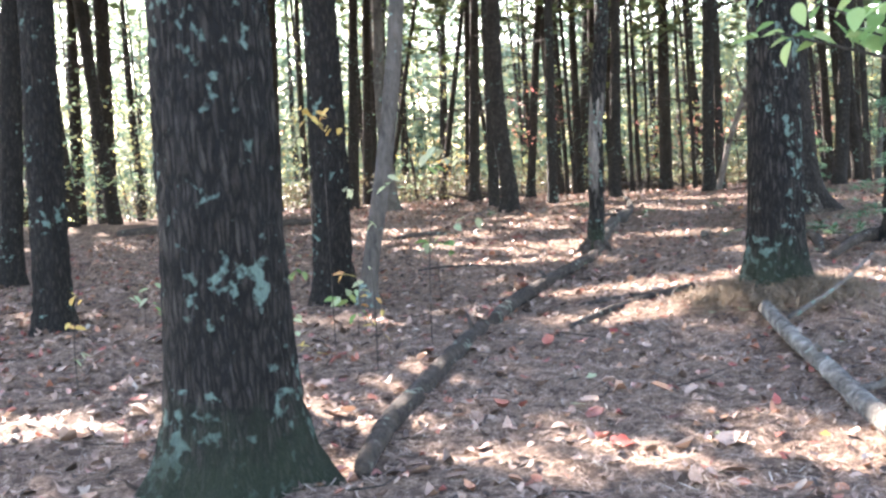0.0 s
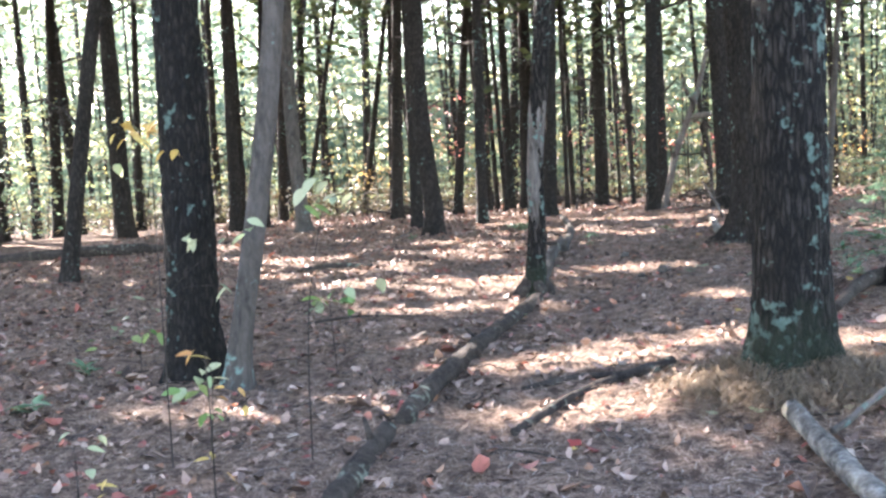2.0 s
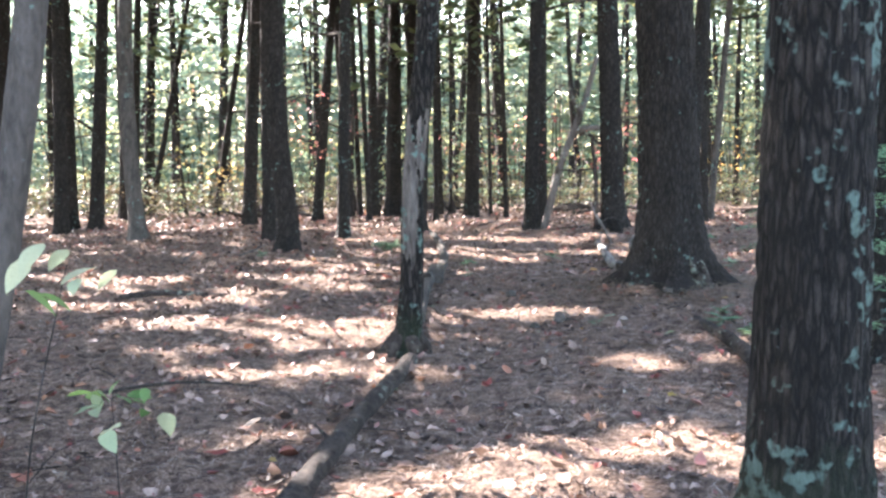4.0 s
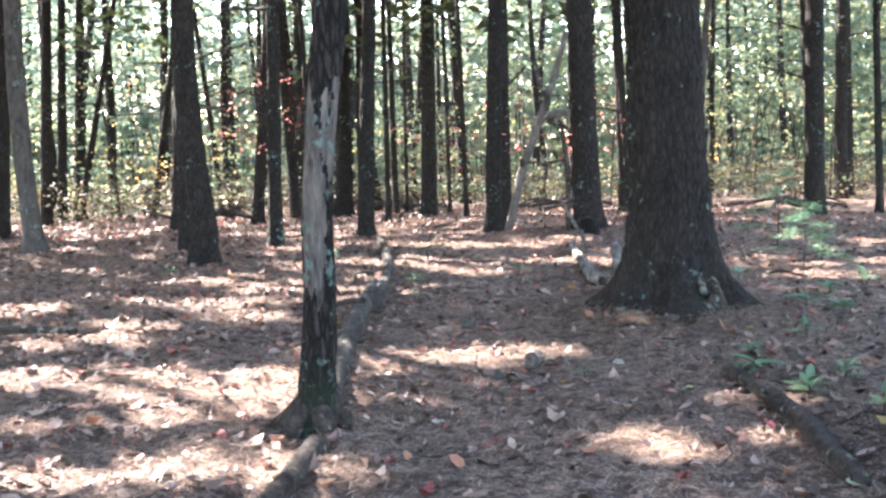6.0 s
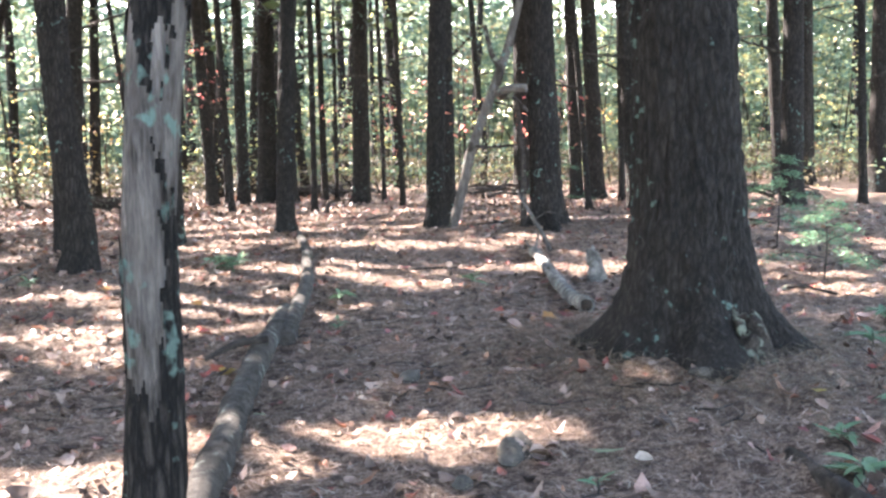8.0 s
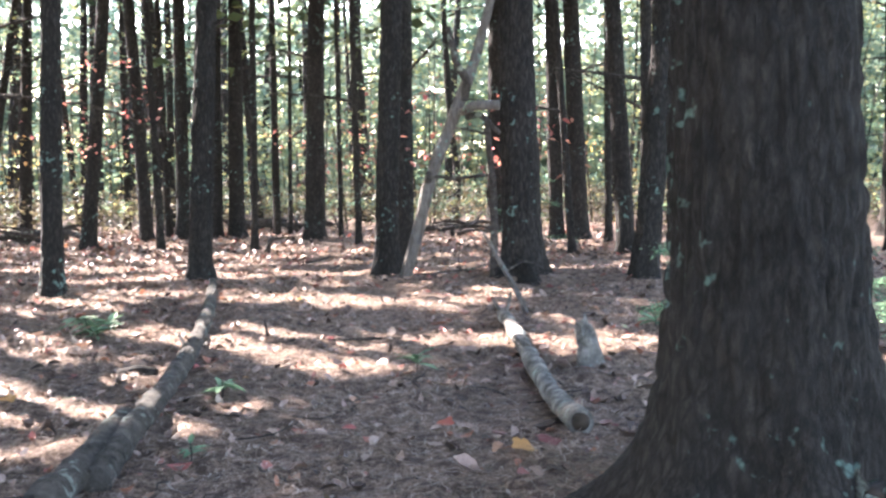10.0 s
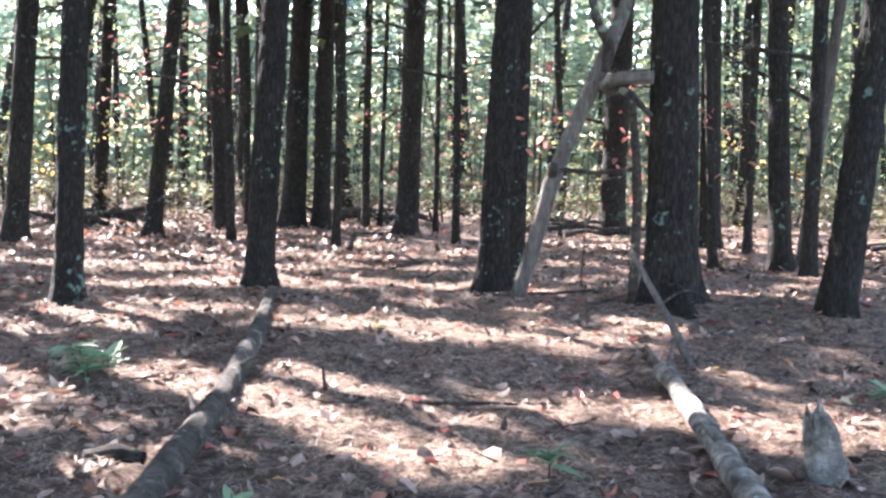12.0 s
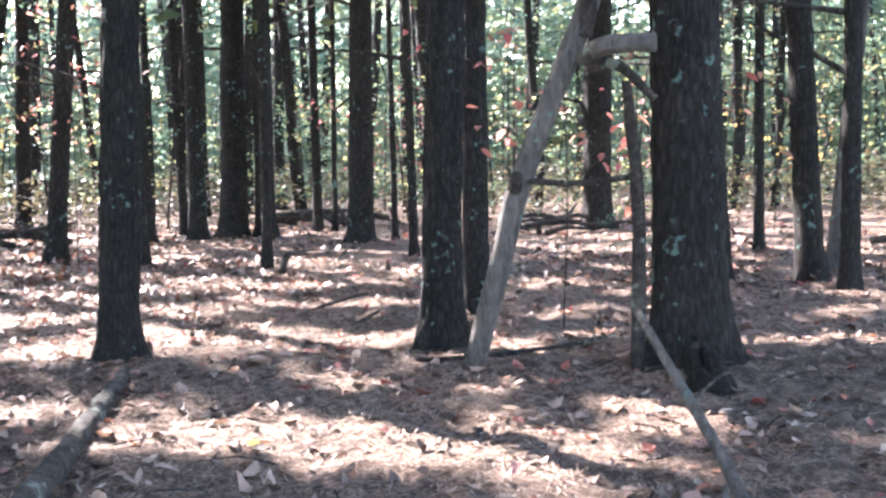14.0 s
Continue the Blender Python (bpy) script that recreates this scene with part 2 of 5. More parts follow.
def gz(x, y):
    """Height of the forest floor, without the small relief."""
    x, y = np.asarray(x, float), np.asarray(y, float)
    z = -0.043 * np.clip(y - 20, 0, 60) + 0.5 * (vnoise(x / 9, y / 9, 5) - 0.5) * np.clip((np.abs(x - 1) - 6) / 10, 0, 1)
    for cx, cy, h, r in ((1.6, 5.2, .16, .62), (2.8, 12.6, .17, 1.0), (3.4, 8.7, .1, 1.0), (3.6, 20.3, .06, .8), (4.8, 19.6, .06, .8)):
        z = z + h * np.exp(-((x - cx) ** 2 + (y - cy) ** 2) / (2 * r * r))
    return z


def floor_z(x, y):
    x, y = np.asarray(x, float), np.asarray(y, float)
    return (gz(x, y) + 0.04 * (vnoise(x * 1.3, y * 1.3, 1) - 0.5) + 0.04 * (vnoise(x * 3.6, y * 4.2, 2) - 0.5)
            + 0.05 * (vnoise(x * 7.3, y * 8.6, 3) - 0.5) + 0.026 * (vnoise(x * 13, y * 13, 4) - 0.5))


def mesh_of(name, verts, faces, mat, smooth=True):
    """A mesh from arrays; faces all have the same number of corners."""
    verts, faces = np.asarray(verts, np.float32), np.asarray(faces, np.int32)
    me = bpy.data.meshes.new(name)
    n, k = faces.shape
    me.vertices.add(len(verts))
    me.vertices.foreach_set("co", verts.ravel())
    me.loops.add(n * k)
    me.loops.foreach_set("vertex_index", faces.ravel())
    me.polygons.add(n)
    me.polygons.foreach_set("loop_start", np.arange(0, n * k, k, dtype=np.int32))
    me.polygons.foreach_set("use_smooth", np.full(n, smooth))
    me.update(calc_edges=True)
    me.materials.append(mat)
    return me


def child(name, me, parent, label=""):
    ob = new(name, me)
    ob.parent = parent
    return tagged(ob, label) if label else ob


def thing(name, at, label, category, group="", kind=""):
    ob = new(name)
    ob.location = at
    ob.empty_display_size = 0.1
    return tagged(ob, label, category, group, kind)


def spine(points, step):
    """A smooth line through the points, with about the given step."""
    p = np.asarray(points, float)
    if len(p) < 3:
        n = max(2, int(np.linalg.norm(p[-1] - p[0]) / step) + 1)
        return p[0] + (p[-1] - p[0]) * np.linspace(0, 1, n)[:, None], np.linspace(0, 1, n)
    ext = np.vstack([2 * p[0] - p[1], p, 2 * p[-1] - p[-2]])
    out, par = [], []
    for i in range(len(p) - 1):
        a, b, c, d = ext[i:i + 4]
        n = max(2, int(np.linalg.norm(c - b) / step))
        u = np.linspace(0, 1, n, endpoint=(i == len(p) - 2))[:, None]
        out.append(0.5 * (2 * b + (c - a) * u + (2 * a - 5 * b + 4 * c - d) * u ** 2 + (3 * b - a - 3 * c + d) * u ** 3))
        par.append((i + u[:, 0]) / (len(p) - 1))
    return np.vstack(out), np.concatenate(par)


def tube(points, radii, sides=8, step=0.1, relief=None, closed=True):
    """Vertices and quads of a tapering round form along points. relief(theta, length) gives metres to add to the radius."""
    line, par = spine(points, step)
    rad = np.interp(par, np.linspace(0, 1, len(radii)), radii)
    tan = np.gradient(line, axis=0)
    tan /= np.linalg.norm(tan, axis=1)[:, None] + 1e-9
    ref = np.array([0.0, 0, 1]) if abs(tan[:, 2]).mean() < 0.7 else np.array([1.0, 0, 0])
    side = np.cross(tan, ref)
    side /= np.linalg.norm(side, axis=1)[:, None] + 1e-9
    up = np.cross(side, tan)
    th = np.linspace(0, 2 * np.pi, sides, endpoint=False)
    length = np.concatenate([[0], np.cumsum(np.linalg.norm(np.diff(line, axis=0), axis=1))])
    r = np.repeat(rad[:, None], sides, 1)
    if relief is not None:
        r = r + relief(th[None, :], length[:, None])
    v = line[:, None, :] + r[..., None] * (np.cos(th)[None, :, None] * side[:, None, :] + np.sin(th)[None, :, None] * up[:, None, :])
    n = len(line)
    i, j = np.meshgrid(np.arange(n - 1), np.arange(sides), indexing="ij")
    a, b = i * sides + j, i * sides + (j + 1) % sides
    f = np.stack([a, b, b + sides, a + sides], -1).reshape(-1, 4)
    v = v.reshape(-1, 3)
    if closed:
        c0, c1 = len(v), len(v) + 1
        v = np.vstack([v, line[:1], line[-1:]])
        k = np.arange(sides)
        f = np.vstack([f, np.stack([np.full(sides, c0), (k + 1) % sides, k, np.full(sides, c0)], 1)[:, [0, 1, 2, 2]],
                       np.stack([np.full(sides, c1), (n - 1) * sides + k, (n - 1) * sides + (k + 1) % sides, (n - 1) * sides + (k + 1) % sides], 1)])
    return v, f


def split_tris(f):
    """Quads as triangles, without the empty ones."""
    t = np.vstack([f[:, [0, 1, 2]], f[:, [0, 2, 3]]])
    return t[(t[:, 0] != t[:, 1]) & (t[:, 1] != t[:, 2]) & (t[:, 0] != t[:, 2])]


def tube_mesh(name, mat, *args, **kw):
    v, f = tube(*args, **kw)
    return mesh_of(name, v, split_tris(f), mat)


def join(parts):
    vs, fs, n = [], [], 0
    for v, f in parts:
        vs.append(v)
        fs.append(split_tris(f) if f.shape[1] == 4 else f)
        n0 = n
        fs[-1] = fs[-1] + n0
        n += len(v)
    return np.vstack(vs), np.vstack(fs)


def bark(radius, seed, depth=0.014, cell=0.034, tall=0.20):
    """Furrowed bark: upright ridges broken into plates."""
    per = max(6, round(2 * math.pi * radius / cell))

    def relief(th, z):
        u, v = th / (2 * np.pi) * per, z / tall
        w = vnoise(u * 0.5, v * 0.8, seed + 7, per // 2 if per % 2 == 0 else 0) if per % 2 == 0 else 0.5
        a = vnoise(u + 0.0 * v, v + 0.9 * w, seed, per)
        b = vnoise(u * 2, v * 2.3, seed + 3, per * 2)
        ridge = np.clip(np.abs(a - 0.5) * 3.2, 0, 1)
        return depth * (ridge - 0.55) + depth * 0.45 * (b - 0.5)
    return relief


# ---- the forest floor: one sheet to the horizon ----
def axis(lo, hi, step, far):
    mid = np.arange(lo, hi, step)
    grow = step * 1.35 ** np.arange(1, 60)
    out = np.cumsum(grow)
    out = out[out < far]
    return np.concatenate([(lo - out)[::-1], mid, hi + out])


def build_ground():
    xs, ys = axis(-6.0, 7.0, 0.056, 500), axis(-2.5, 26.0, 0.06, 500)
    X, Y = np.meshgrid(xs, ys)
    Z = floor_z(X, Y)
    v = np.stack([X, Y, Z], -1).reshape(-1, 3)
    nx = len(xs)
    i, j = np.meshgrid(np.arange(len(ys) - 1), np.arange(nx - 1), indexing="ij")
    a = (i * nx + j).ravel()
    ob = new("ground", mesh_of("ground", v, np.stack([a, a + 1, a + nx + 1, a + nx], 1), M_GROUND))
    return tagged(ob, "brown forest floor covered with pine needles and leaves", "ground", kind="structure")


build_ground()

# ---- trees ----
rng = np.random.default_rng(7)
# sunlit places on the floor, above which the canopy is open
GAPS = [(0.3, 1.4), (-2.6, 2.1), (-1.0, 2.1), (0.3, 4.9), (-1.5, 5.4), (0.3, 6.3), (2.3, 6.5), (1.2, 6.9), (-0.7, 9.0), (-0.5, 10.4),
        (-0.6, 10.9), (-1.7, 11.2), (1.1, 11.3), (-3.0, 13.3), (-1.2, 13.4), (-1.1, 14.2), (-3.0, 14.2), (-2.2, 14.5), (5.1, 14.8), (-0.1, 15.0), (-0.4, 15.6), (1.4, 16.1),
        (-1.3, 16.2), (3.3, 16.5), (1.3, 16.6), (0.6, 17.0), (0.1, 17.5), (2.3, 18.8), (1.3, 19.1), (-0.3, 19.6), (4.5, 20.5), (1.8, 21.4), (0.8, 21.6), (0.7, 22.1),
        (-2.9, 12.3), (-4.3, 14.9), (1.0, 23.6), (0.9, 1.4), (-3.4, 2.2)]


def gap_over(p):
    """True where a spray of the crown would shade an open place."""
    p = np.asarray(p)
    q = p[:, :2] - np.array([TO_SUN.x, TO_SUN.y]) / TO_SUN.z * p[:, 2:3]
    bad = np.zeros(len(p), bool)
    rough_edge = 0.35 + 1.3 * vnoise(q[:, 0] * 2.6, q[:, 1] * 5.5, 27)
    for x, y in GAPS:
        bad |= ((q[:, 0] - x) / 0.95) ** 2 + ((q[:, 1] - y) / 0.36) ** 2 < rough_edge
    thin = np.interp(q[:, 1], [9.5, 11.5, 13, 19, 21, 24], [1.02, 0.94, 0.90, 0.87, 0.80, 0.64])
    thin = thin + 0.25 * ((q[:, 0] > 0.9) & (q[:, 0] < 3.0) & (q[:, 1] > 3.0) & (q[:, 1] < 5.8))
    return bad | (vnoise(q[:, 0] * 1.2, q[:, 1] * 2.4, 21) + 0.3 * vnoise(q[:, 0] * 4, q[:, 1] * 7, 22) > thin)


def blades(centres, spread, size, per, flat=0.4, droop=0.0, lit=None):
    """Small pointed blades (four corners each) scattered round the centres."""
    n = len(centres) * per
    c = np.repeat(centres, per, 0) + rng.normal(0, 1, (n, 3)) * spread
    az = rng.uniform(0, 2 * np.pi, n)
    d = np.stack([np.cos(az), np.sin(az), rng.normal(-droop, flat, n)], 1)
    d /= np.linalg.norm(d, axis=1)[:, None]
    s = np.cross(d, rng.normal(0, 1, (n, 3)) * [0.5, 0.5, 1.0])
    s /= np.linalg.norm(s, axis=1)[:, None] + 1e-9
    if lit is not None:
        ok = ~gap_over(c + lit)
        c, d, s, n = c[ok], d[ok], s[ok], int(ok.sum())
    ln = size[0] * rng.uniform(0.6, 1.3, (n, 1))
    wd = size[1] * rng.uniform(0.6, 1.3, (n, 1))
    v = np.stack([c - d * ln / 2, c - s * wd / 2 + d * ln * 0.05, c + d * ln / 2, c + s * wd / 2 + d * ln * 0.05], 1).reshape(-1, 3)
    return v, np.arange(n * 4).reshape(-1, 4)


def crown_centres(n, base, top, reach, at, open_gaps=True):
    h = rng.uniform(0, 1, n)
    r = reach * (1.05 - 0.75 * h) * np.sqrt(rng.uniform(0.03, 1, n))
    a = rng.uniform(0, 2 * np.pi, n)
    c = np.stack([r * np.cos(a), r * np.sin(a), base + (top - base) * h], 1)
    return c[~gap_over(c + at)] if open_gaps else c


def limb_meshes():
    out = []
    for k in range(3):
        v = [tube([(0, 0, 0), (0.5, 0.05 * (k - 1), 0.06), (1.0, 0.08, 0.02 + 0.05 * k)], (0.022, 0.014, 0.004), 4, 0.26)]
        for s in range(5):
            x = 0.3 + 0.15 * s
            y = (0.25 - 0.03 * s) * (1 if s % 2 else -1)
            v.append(tube([(x, 0.03, 0.04), (x + 0.12, y * 0.6, 0.05 + 0.02 * k), (x + 0.16, y, 0.0)], (0.008, 0.005, 0.002), 3, 0.16))
        out.append(mesh_of("limb", *join(v), M_TWIG))
    return out


BOUGH_SHAPES = limb_meshes()
PINE = "tall pine with dark furrowed bark rising from leaf litter"


def tree(x, y, dia, lx=0.0, ly=0.0, near=False, mat=None, h=17.0, flare=0.35, bends=(), label=PINE, lobes=5, limbs=4, depth=0.016, first_limb=2.2, sprays=80, reach=2.6):
    """A standing tree: trunk, dead lower limbs and crown. bends: (height, x, y) of the trunk's axis away from its foot."""
    seed = int(abs(x * 131 + y * 17)) % 997
    z0 = float(gz(x, y))
    ob = thing("tree", (x, y, z0), label, "tree", "forest trees")
    mat = mat or M_PINE
    R = dia / 2
    ax = [(0, 0, -0.25), (0, 0, 0)]
    if bends:
        ax += [(bx, by, bz) for bz, bx, by in bends]
        (zb, xb, yb), (za, xa, ya) = bends[-1], (bends[-2] if len(bends) > 1 else (0, 0, 0))
        sx, sy = (xb - xa) / (zb - za), (yb - ya) / (zb - za)
        ax += [(xb + sx * 0.6 * (q - zb), yb + sy * 0.6 * (q - zb), q) for q in (6.0, 10.0, h)]
    else:
        ax += [(lx * q, ly * q, q) for q in (1.0, 2.5, 4.5, 8.0, h)]
    zs = np.array([p[2] for p in ax])
    axis_line = np.array(ax)
    sides, dz = (96, 0.036) if near else (30, 0.12)
    rel = bark(R, seed, depth if near else depth * 0.8, 0.034, 0.13)
    levels = np.concatenate([np.arange(-0.25, 2.9, dz), np.arange(2.9, 5.0, 0.09), np.arange(5.0, h, 0.45), [h]])
    cx, cy = np.interp(levels, zs, axis_line[:, 0]), np.interp(levels, zs, axis_line[:, 1])
    if bends or near:
        k = np.ones(9) / 9
        cx, cy = (np.convolve(np.pad(q, 4, mode="edge"), k, "valid") for q in (cx, cy))
    th = np.linspace(0, 2 * np.pi, sides, endpoint=False)
    r = R * np.clip(1 - 0.045 * levels, 0.12, 1.2)
    lobe = 1 + 0.55 * np.cos(lobes * th[None, :] + seed) * 0.6 + 0.3 * np.cos((lobes - 2) * th[None, :] + 2 * seed)
    grow = flare * R * np.exp(-np.clip(levels, -0.05, None) / (0.11 + 0.42 * R))[:, None] * np.clip(lobe, 0.15, 2)
    wob = 0.05 * R * (vnoise(th[None, :] / (2 * np.pi) * 4, levels[:, None] * 0.9, seed, 4) - 0.5) * 2
    rr = r[:, None] + grow + wob + rel(th[None, :], levels[:, None] + 1.0) * np.where(levels < 4.5, 1, 0.5)[:, None]
    v = np.stack([cx[:, None] + rr * np.cos(th), cy[:, None] + rr * np.sin(th), np.repeat(levels[:, None], sides, 1)], -1).reshape(-1, 3)
    i, j = np.meshgrid(np.arange(len(levels) - 1), np.arange(sides), indexing="ij")
    a, b = i * sides + j, i * sides + (j + 1) % sides
    child("trunk", mesh_of("trunk", v, np.stack([a, b, b + sides, a + sides], -1).reshape(-1, 4), mat), ob)
    # crown
    top = (cx[-1], cy[-1])
    c = crown_centres(sprays, 0.42 * h, h, reach, np.array([x, y, z0]), False)
    f = np.clip((c[:, 2]) / h, 0, 1)[:, None]
    c[:, :2] += np.array(top) * f
    bv, bf = blades(c, (0.40, 0.40, 0.14), (0.36, 0.18), 21, lit=np.array([x, y, z0]))
    child("crown", mesh_of("crown", bv, bf, M_CROWN, False), ob, "green pine needle crown")
    # limbs: dead ones low down, live ones carrying the crown
    r2 = random.Random(seed)
    for q in range(limbs + 5):
        zq = first_limb + (6.5 - first_limb) * q / max(1, limbs) if q < limbs else 7.5 + (h - 9.5) * (q - limbs) / 5
        zq += r2.uniform(-0.3, 0.3)
        ln = r2.uniform(0.5, 1.5) if q < limbs else r2.uniform(1.4, 2.4)
        kx, ky = float(np.interp(zq, levels, cx)), float(np.interp(zq, levels, cy))
        lo = child("limb", BOUGH_SHAPES[r2.randrange(3)], ob)
        az = r2.uniform(0, 360)
        lo.matrix_basis = pose(kx, ky, zq, 0, r2.uniform(-22, 8), az) @ Matrix.Diagonal((ln, ln, ln * 1.1, 1))
    return ob


tree(-1.30, 1.12, 0.54, 0.016, 0.005, True, M_OAK, flare=0.45, label="large oak with furrowed grey bark and lichen beside the path", depth=0.015, first_limb=4.5)
tree(1.47, 5.20, 0.405, 0.021, -0.004, True, M_OAK, flare=0.40, label="oak with deeply furrowed bark, lichen blotches, needle mound around foot", depth=0.013, first_limb=4.5)
tree(-2.22, 6.40, 0.35, 0, 0, True, M_OAK_PLAIN, flare=0.40, bends=((1.0, 0.04, 0), (1.8, 0.06, 0), (2.5, 0.06, 0)), label="dark-barked tree with a mossy foot beside a leaning grey trunk", first_limb=4.0)
tree(-1.86, 6.05, 0.145, 0, 0, False, M_PALE_TRUNK, 11.0, 0.55, bends=((0.46, 0.10, 0.0), (1.03, 0.22, 0.0), (1.73, 0.35, 0.0), (2.41, 0.45, 0.0)), label="slender leaning tree with smooth pale grey bark", limbs=2, depth=0.004, first_limb=3.5)
tree(1.98, 2.25, 0.42, 0.02, -0.01, True, M_OAK, flare=0.35, label="large lichened oak with furrowed bark behind a pale log", depth=0.015, first_limb=4.5)
tree(2.73, 12.45, 0.62, -0.036, 0.010, True, M_PINE, 20.0, 0.80, label="massive old pine with dark bark and spreading root flare", lobes=6, depth=0.024, first_limb=5.0)
tree(-1.67, 17.77, 0.31, 0, 0, True, M_PINE, bends=((0.36, 0.03, 0), (1.6, -0.09, 0), (2.65, -0.13, 0), (3.6, -0.10, 0)), sprays=140, reach=3.4, label="pine with a bowed dark trunk", first_limb=4.5)
tree(-2.13, 19.41, 0.23, 0.013, 0.001)
tree(-3.45, 26.6, 0.31, 0.061, 0.008)
tree(-0.78, 27.8, 0.125, -0.03, 0.001, h=12)
tree(-0.28, 33.0, 0.46, 0.026, 0.001, h=20, label="thick straight pine with dark brown bark")
tree(0.30, 21.04, 0.235, 0.050, 0.005, True, M_PINE_GREY, flare=0.5, label="straight grey-barked pine at the end of the path's log", first_limb=4.5)
tree(0.76, 26.8, 0.115, 0.007, 0.0, h=12)
tree(1.82, 31.0, 0.385, 0.022, -0.001, h=20, label="thick straight pine with dark brown bark")
tree(2.47, 28.0, 0.115, -0.017, 0.001, h=10, label="slim straight sapling pine with dark bark")
tree(2.27, 21.03, 0.245, 0.031, -0.003, True, M_PINE_GREY, flare=0.55, label="grey-barked pine beside a leaning dead pole", first_limb=4.5)
tree(2.67, 22.65, 0.205, 0.003, 0.0, mat=M_PINE_GREY)
tree(3.55, 20.02, 0.39, -0.026, 0.006, True, M_PINE, 19.0, 0.45, label="stout pine with a dead pole propped against it", first_limb=4.5)
tree(-0.97, 19.9, 0.205, 0.029, 0.006, mat=M_PINE_GREY)
tree(-2.10, 28.8, 0.25, 0.092, 0.019)
tree(-6.10, 38.0, 0.24, 0.166, 0.042)
tree(-5.00, 37.5, 0.31, 0.046, 0.010)
tree(-1.42, 31.5, 0.26, -0.045, -0.003)
tree(-0.80, 32.5, 0.29, 0.004, 0.001)
tree(-1.25, 34.0, 0.15, -0.02, 0.0, h=12)
tree(1.38, 34.0, 0.095, 0.012, 0.0, h=9, label="slim straight sapling pine with dark bark")
tree(2.35, 31.3, 0.10, -0.01, 0.0, h=10, label="slim straight sapling pine with dark bark")
tree(5.75, 32.5, 0.50, 0.004, 0.0, h=20, label="thick straight pine with dark brown bark")
tree(6.28, 29.5, 0.27, -0.03, 0.0)
tree(5.23, 24.4, 0.11, -0.075, 0.0, h=11)
tree(6.02, 23.5, 0.17, -0.015, 0.0, mat=M_PINE_GREY)
tree(12.9, 29.3, 0.42, 0.0, 0.0)
tree(0.25, 32.8, 0.34, 0.014, 0.001)
tree(1.09, 33.9, 0.165, -0.005, 0.0)
tree(6.68, 29.3, 0.35, -0.043, 0.013)
tree(5.96, 24.2, 0.265, -0.06, 0.022)
tree(4.62, 19.4, 0.255, 0.065, -0.027, True, M_PINE_GREY, label="grey-barked tree leaning over sunlit needles", first_limb=4.5)
tree(6.75, 27.7, 0.13, -0.013, 0.005, h=11)
tree(6.60, 25.2, 0.155, 0.075, -0.03, mat=M_PALE_TRUNK, h=11, label="slender leaning tree with smooth pale grey bark")
tree(8.55, 24.0, 0.375, -0.004, 0.002)
tree(13.9, 34.7, 0.27, -0.020, 0.009)
tree(9.70, 23.8, 0.14, -0.025, 0.013, h=11)
tree(3.18, 8.60, 0.33, 0.005, -0.001, True, M_OAK_PLAIN, flare=0.75, label="dark tree with spreading roots behind evergreen sprigs", first_limb=4.0)
tree(4.16, 10.3, 0.14, 0.011, -0.005, h=11)
# crown enlarged out of view to shade the oak by the path
tree(-5.95, 12.96, 0.21, 0.160, 0.070, sprays=380, reach=4.6)
tree(-8.56, 21.84, 0.40, -0.005, -0.002)
tree(-12.3, 27.0, 0.31, 0.04, 0.02)
tree(-12.0, 32.0, 0.24, 0.05, 0.02)
tree(-9.55, 28.3, 0.45, 0.05, 0.02)
tree(-6.40, 22.6, 0.27, 0.025, 0.007)
tree(-4.34, 19.97, 0.27, 0, 0, False, M_PALE_TRUNK, 12.0, 0.6, bends=((1.17, -0.09, 0), (2.55, -0.12, 0), (3.91, -0.07, 0)), label="crooked grey tree with a swollen foot", depth=0.006, sprays=170, reach=3.8)
tree(-7.70, 32.5, 0.31, 0.056, 0.014)
tree(-6.35, 24.8, 0.30, 0.065, 0.018)
tree(-6.95, 25.1, 0.285, 0.012, 0.004)
tree(-8.50, 39.0, 0.37, 0.053, 0.012)
tree(-7.70, 35.8, 0.19, 0.20, 0.045, h=11)
tree(-7.30, 46.5, 0.43, 0.050, 0.008)
tree(-4.44, 5.50, 0.31, 0.032, 0.018, True, M_OAK_PLAIN, label="dark-barked tree beside a scrubby sapling", first_limb=3.5)
tree(-6.77, 8.90, 0.28, 0.08, 0.05, mat=M_OAK_PLAIN, sprays=140, reach=3.6)
tree(-8.30, 36.2, 0.28, 0.053, 0.015)
tree(-11.8, 50.6, 0.36, 0.153, 0.041)
tree(11.0, 30.0, 0.30, -0.048, 0.024)

# ---- background woods and understory ----
def clear_zone(x, y):
    return -9.5 < x < 11.5 and -3.5 < y < 36


